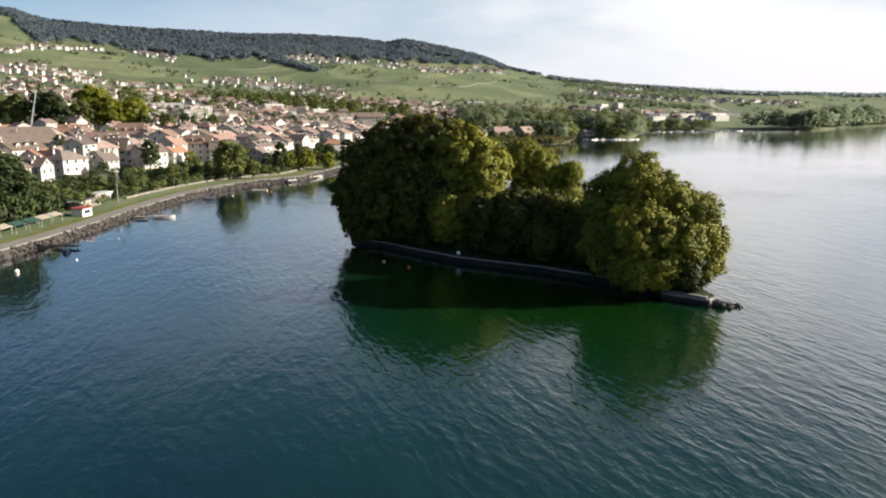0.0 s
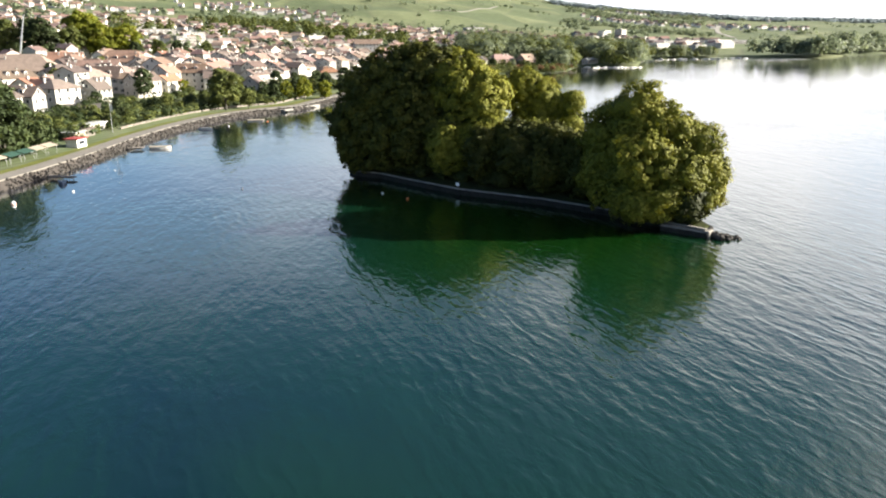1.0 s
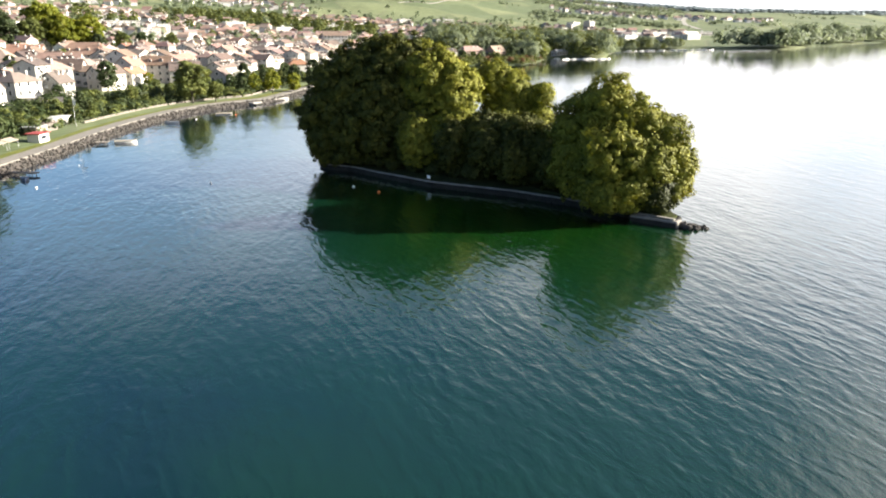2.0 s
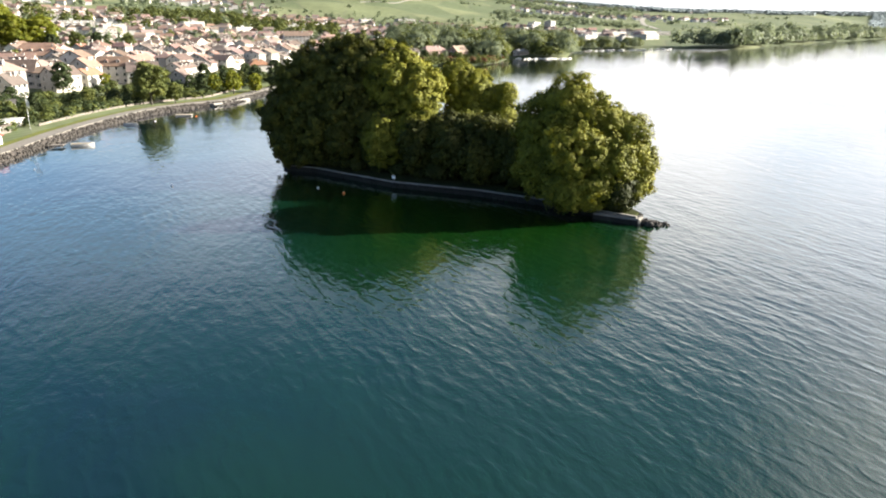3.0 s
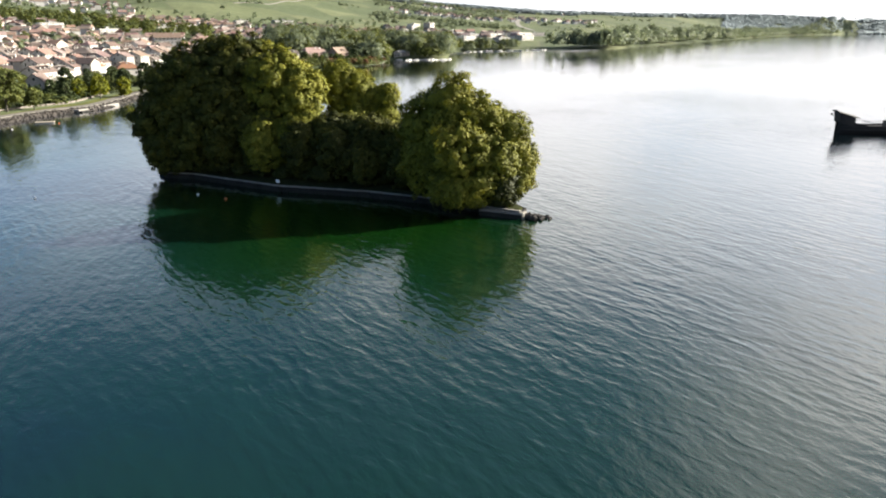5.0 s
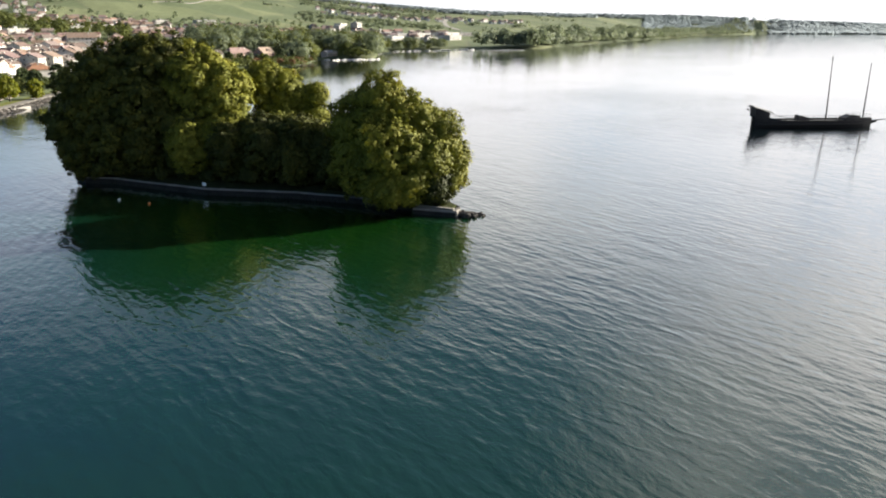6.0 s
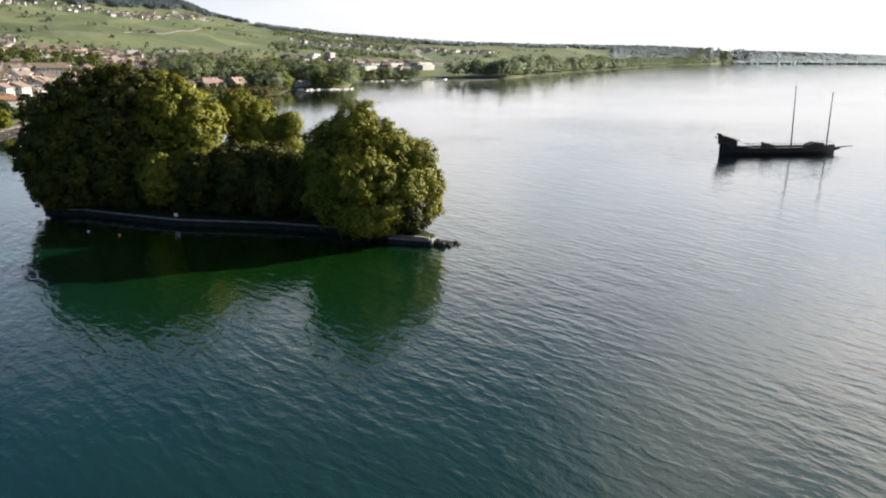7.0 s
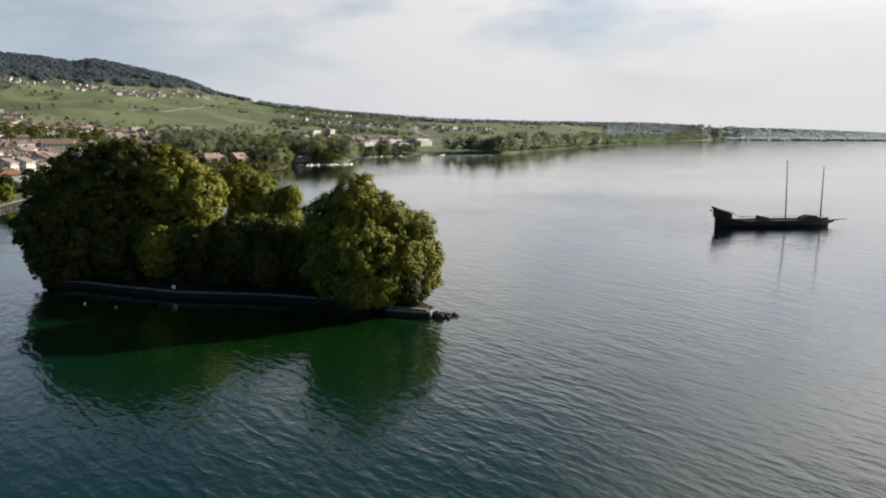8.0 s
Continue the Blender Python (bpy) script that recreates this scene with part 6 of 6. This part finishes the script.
for i in range(1100):
    k = rs.randint(len(ROWS_P))
    dd = 16.5 + 36 * rs.random() ** 1.3
    p = ROWS_P[k] + ROWS_N[k] * dd + ROWS_T[k] * rs.uniform(-2, 2)
    if 218 < p[1] < 470 and spot_free(p[0], p[1], 2):
        s = rs.uniform(1.3, 2.8)
        (lit if rs.random() < 0.35 else sp).append((p[0], p[1], ground_z(p[0], p[1]) - 0.2, s, s * rs.uniform(1.1, 2.0) + (1.5 if dd > 24 else 0)))
leafy_wood("garden_hedges", sp, M_LEAF_DARK, "dense dark hedges and shrubs of the lakeside gardens", 80, 0.2, 21)
leafy_wood("garden_shrubs", lit, M_LEAF_MID, "lighter green shrubs of the lakeside gardens", 80, 0.2, 22)

# the wood round the bay and the park belt above the town
sp = []
az, r, x, y, z, u, d = scatter(9000, -1, 15, 740, 1180)
for i in range(len(x)):
    villa = d[i] < 75 and 28 < x[i] < 112 and y[i] < 790
    if villa and d[i] > 2.5 and spot_free(x[i], y[i], 3.5) and y[i] < 752:
        PLACED.append((x[i], y[i], 6))
        sp.append((x[i], y[i], z[i] - 0.3, rs.uniform(3, 5), rs.uniform(4, 8)))
    if 1.5 < d[i] < 230 and x[i] > 20 and y[i] < 1180 and not villa and spot_free(x[i], y[i], 9):
        PLACED.append((x[i], y[i], 12.5))
        sp.append((x[i], y[i], z[i] - 0.5, rs.uniform(8, 13.5), rs.uniform(15, 29)))
az, r, x, y, z, u, d = scatter(16000, 9, 20, 860, 1600)
for i in range(len(x)):
    if 0.8 < d[i] < 26 and patch(x[i], y[i], 22, 2.0) > 0.30 and rs.random() < 0.7 and spot_free(x[i], y[i], 6):
        PLACED.append((x[i], y[i], 6.5))
        sp.append((x[i], y[i], z[i] - 0.3, rs.uniform(5, 9), rs.uniform(8, 19)))
low = []
az, r, x, y, z, u, d = scatter(9000, 3, 12, 660, 830)
for i in range(len(x)):
    if 0.8 < d[i] < 24 and 36 < x[i] < 150 and y[i] < 800 and spot_free(x[i], y[i], 2.6):
        PLACED.append((x[i], y[i], 2.2))
        low.append((x[i], y[i], z[i] - 0.4, rs.uniform(2.2, 4.2), rs.uniform(3.0, 6.5)))
leafy_wood("waterside_bushes", [q for k, q in enumerate(low) if k % 4], M_LEAF_MID, "green bushes along the water before the villas", 120, 0.17, 15)
leafy_wood("copper_bushes", low[::4], M_COPPER, "copper-red bushes along the water before the villas", 120, 0.17, 16)
leafy_wood("bay_wood", sp[::2], M_LEAF_HAZED, "tall green broadleaf wood behind the bay, haze in its leaf colour", 420, 0.12, 11)
leafy_wood("bay_wood_dark", sp[1::2], M_LEAF_MID, "dark green trees in the wood behind the bay", 420, 0.12, 12)
sp = []
az, r, x, y, z, u, d = scatter(2600, -24, -3, 950, 1330)
for i in range(len(x)):
    if 0.15 < u[i] < 0.28 and patch(x[i], y[i], 60, 1.0) > 0.48 and spot_free(x[i], y[i], 8):
        PLACED.append((x[i], y[i], 7))
        sp.append((x[i], y[i], z[i] - 0.5, rs.uniform(5, 8), rs.uniform(12, 20)))
leafy_wood("park_belt", sp[::2], M_LEAF_MID, "belt of green park trees above the town", 90, 0.24, 13)

# hedges, orchards and copses on the slopes and between the houses
az, r, x, y, z, u, d = scatter(30000, -34, 34, 700, 3400)
low = (u > 0.05) & (u < 0.36) & ((patch(x, y, 60, 1.0) > 0.5) | (rs.uniform(size=len(x)) < 0.15)) & (az < 13) & (rs.uniform(size=len(x)) < 0.30)
hedge = (u > 0.36) & (u < 0.84) & (np.abs(np.sin(u * 40 + az * 0.35)) < 0.05) & (patch(x, y, 90, 4.0) > 0.72)
copse = (u > 0.4) & (u < 0.95) & (patch(x, y, 45, 7.0) > 0.97)
right = (az > 9) & (u > 0.42) & (u < 1.0) & (patch(x, y, 70, 2.0) > 0.68) & (az < 20)
keep = (low | hedge | copse | right) & (d > 60)
sp = np.stack([x, y, z, rs.uniform(3.5, 7.5, len(x)), rs.uniform(6, 14, len(x))], -1)[keep]
leafy_wood("copses", sp, M_LEAF_HAZED, "scattered green trees and hedges on the slopes, haze in their leaf colour", 22, 0.42, 3)

# belt of trees along the far shore, to the cape
az, r, x, y, z, u, d = scatter(60000, 17, 46, 1250, 4500)
belt = (d > 0.8) & (d < np.where(r < 2300, 40, 90)) & (az > 20.2) & ((patch(x, y, 38, 5.0) > 0.30) | (r > 2300)) & (rs.uniform(size=len(x)) < np.where(r < 2200, 0.9, 0.7))
near_k = np.where(r < 2400, 1.0, 0.7)
sp = np.stack([x, y, z, rs.uniform(8, 15, len(x)) * near_k, (rs.uniform(13, 25, len(x)) + 18 * patch(x, y, 30, 8.0) ** 2) * near_k], -1)[belt]
leafy_wood("shore_wood", sp[:2300], M_LEAF_HAZED, "belt of broadleaf trees along the far shore, haze in their leaf colour", 90, 0.2, 4)
az, r, x, y, z, u, d = scatter(40000, 8, 44.6, 2500, 4860)
crest = (u > np.where(az > 35, 0.30, 0.93)) & (u < 1.08) & (patch(x, y, 70, 3.0) > np.where(az > 33, 0.1, 0.55))
sp = np.stack([x, y, z, rs.uniform(7, 15, len(x)), rs.uniform(7, 17, len(x))], -1)[crest]
leafy_wood("crest_wood", sp[:5200], M_FAR_HAZED, "line of woods on the low far crest, haze put into its leaf colour", 44, 0.28, 5, 0.5)
az, r, x, y, z, u, d = scatter(16000, 43.6, 62, 4300, 4920)
keep = d > 2
sp = np.stack([x, y, z, rs.uniform(14, 24, len(x)), rs.uniform(4, 7, len(x))], -1)[keep]
leafy_wood("far_wood", sp[:3800], M_DISTANT_HAZED, "low wooded shore across the lake, haze put into its leaf colour", 44, 0.26, 6, 0.3)


def far_houses(name, spots, label):
    """Gabled houses joined: one mesh of walls, one of roofs. spots (x, y, z, w, d, h, turn)."""
    wv, wf, rv, rf = [], [], [], []
    for x, y, z, w, d, h, turn in spots:
        c, s = math.cos(turn), math.sin(turn)

        def put(px, py, pz):
            return (x + px * c - py * s, y + px * s + py * c, z + pz)
        a, b, k = w / 2, d / 2, d * 0.3
        o = len(wv)
        wv += [put(*q) for q in ((-a, -b, -3), (a, -b, -3), (a, b, -3), (-a, b, -3), (-a, -b, h), (a, -b, h), (a, b, h), (-a, b, h), (-a, 0, h + k), (a, 0, h + k))]
        wf += [[o + i for i in q] for q in ((0, 1, 5, 4), (1, 2, 6, 9, 5), (2, 3, 7, 6), (3, 0, 4, 8, 7))]
        o = len(rv)
        e = 0.6
        rv += [put(*q) for q in ((-a - e, -b - e, h - 0.2), (a + e, -b - e, h - 0.2), (a + e, 0, h + k + 0.25), (-a - e, 0, h + k + 0.25), (a + e, b + e, h - 0.2), (-a - e, b + e, h - 0.2),
                                 (-a - e, -b - e, h - 0.5), (a + e, -b - e, h - 0.5), (a + e, b + e, h - 0.5), (-a - e, b + e, h - 0.5))]
        rf += [[o + i for i in q] for q in ((0, 1, 2, 3), (3, 2, 4, 5), (0, 6, 7, 1), (4, 8, 9, 5), (1, 7, 8, 4, 2), (5, 9, 6, 0, 3), (6, 9, 8, 7))]
    t = thing(name, pose(0, 0, 0), label, "houses", kind="stuff")
    part("walls", mesh_of("walls", wv, wf, M_PLASTER_J), None, t)
    part("roofs", mesh_of("roofs", rv, rf, M_TILE_J), None, t)
    return t


def house_spots(n, az0, az1, r0, r1, test, gap=11, cap=400, size=(9, 16)):
    az, r, x, y, z, u, d = scatter(n, az0, az1, r0, r1)
    ok = test(az, r, u, d, x, y)
    out = []
    for i in np.nonzero(ok)[0]:
        w = rs.uniform(*size)
        if len(out) < cap and spot_free(x[i], y[i], w + gap * 0.4):
            PLACED.append((x[i], y[i], w + gap * 0.4))
            out.append((x[i], y[i], z[i], w, w * rs.uniform(0.65, 0.85), rs.uniform(4.5, 8.5), rs.choice([0.2, 1.77]) + rs.normal() * 0.25))
    return out


far_houses("upper_town", house_spots(9000, -33, 11, 640, 1560, lambda az, r, u, d, x, y: (d > 130) & (u < 0.30) & (patch(x, y, 60, 1.0) < 0.66) & (az < 11 - 0) & ~((az > 2) & (u < 0.09)), 5, 1050, (8, 14)), "dense tiled roofs and cream houses of the upper town")
far_houses("hamlets", house_spots(3000, -33, 6, 1100, 2300, lambda az, r, u, d, x, y: (u > 0.29) & (u < 0.5) & (patch(x, y, 75, 9.0) > 0.66) & (az < -8), 6, 130), "small hamlets with red roofs among the vineyards")
far_houses("hill_village", house_spots(9000, -33, 9, 1900, 3300, lambda az, r, u, d, x, y: (((az < -20) & (np.abs(u - np.interp(az, [-31, -28, -25.5, -23, -20.5], [0.58, 0.67, 0.69, 0.71, 0.65])) < 0.022)) | ((az > -14) & (az < 5) & (np.abs(u - np.interp(az, [-14, -10, -6.5, -3, 0.5, 4], [0.715, 0.715, 0.715, 0.69, 0.745, 0.86])) < 0.032))) & (patch(x, y, 60, 3.0) > 0.33), 5, 420, (9, 17)), "pale houses of vineyard villages under the forest")
far_houses("bay_village", house_spots(3500, 10, 30, 1300, 3200, lambda az, r, u, d, x, y: (((az < 20) & (u > 0.18) & (u < 0.34)) | ((np.abs(u - 0.68) < 0.05) & (az < 26) & (patch(x, y, 55, 6.0) > 0.45)) | ((u > 0.9) & (u < 0.98) & (patch(x, y, 60, 2.0) > 0.6))) & (d > 60), 8, 150, (9, 20)), "pale houses beyond the bay among trees and fields")


def track(name, pts, w, label):
    rings = []
    P = [Vector(p) for p in pts]
    fine = []
    for a, b in zip(P[:-1], P[1:]):
        n = max(2, int((b - a).length / 12))
        fine += [a.lerp(b, i / n) for i in range(n)]
    fine.append(P[-1])
    for i, p in enumerate(fine):
        tg = (fine[min(i + 1, len(fine) - 1)] - fine[max(i - 1, 0)]).normalized()
        nn = Vector((-tg.y, tg.x))
        ends = []
        for s in (-1, 1):
            q = p + nn * s * w / 2
            ends.append((q.x, q.y, ground_z(q.x, q.y) + 0.7))
        rings.append([ends[0], ends[1], (ends[1][0], ends[1][1], ends[1][2] - 1.2), (ends[0][0], ends[0][1], ends[0][2] - 1.2)])
    ob = new(name, mesh_of(name, *loft(rings), M_ROAD))
    return tagged(ob, label, "road", kind="structure")


track("vineyard_track_1", [(-40, 1960), (40, 2050), (100, 2240), (177, 2541)], 6, "pale stone-walled track climbing through vineyards")
track("vineyard_track_2", [(770, 1980), (792, 2150), (850, 2330), (900, 2460), (980, 2660)], 14, "pale road climbing from the far shore")
track("vineyard_track_3", [(-900, 1270), (-740, 1290), (-600, 1150), (-480, 1180)], 5, "pale lane between lower vineyards")
track("vineyard_track_4", [(-1000, 1950), (-800, 2060), (-620, 2130), (-520, 2260)], 4, "pale lane across the vineyard slope")

# railway wall: a long pale barrier with catenary masts
rail = thing("railway_barrier", pose(0, 0, 0), "long pale concrete barrier beside the railway", "barrier")
a, b = Vector((-520, 930)), Vector((30, 1190))
L = (b - a).length
ang = math.degrees(math.atan2(b.y - a.y, b.x - a.x))
panel = bpy.data.meshes.new("panel")
bm = box_bm(-6.2, 6.2, -0.15, 0.15, -4, 3.2, bevel=0.05)
bm.to_mesh(panel)
bm.free()
panel.materials.append(M_CONC)
mast_m = bpy.data.meshes.new("catenary_mast")
bm = tube(bmesh.new(), (0, 0, 0), (0, 0, 13), 0.35, 0.25, 6)
box(bm, 0, 4, -0.1, 0.1, 11.2, 11.5)
bm.to_mesh(mast_m)
bm.free()
mast_m.materials.append(M_METAL)
n = int(L / 12.5)
for i in range(n):
    p = a.lerp(b, (i + 0.5) / n)
    o = new("panel", panel)
    o.parent = rail
    o.matrix_basis = pose(p.x, p.y, ground_z(p.x, p.y), 0, 0, ang)
    if i % 4 == 0:
        q = new("catenary_mast", mast_m)
        q.matrix_basis = pose(p.x - 3, p.y + 6, ground_z(p.x, p.y + 6) - 0.3, 0, 0, ang + 90)
        tagged(q, "grey steel catenary mast beside the railway", "mast", "catenary masts")
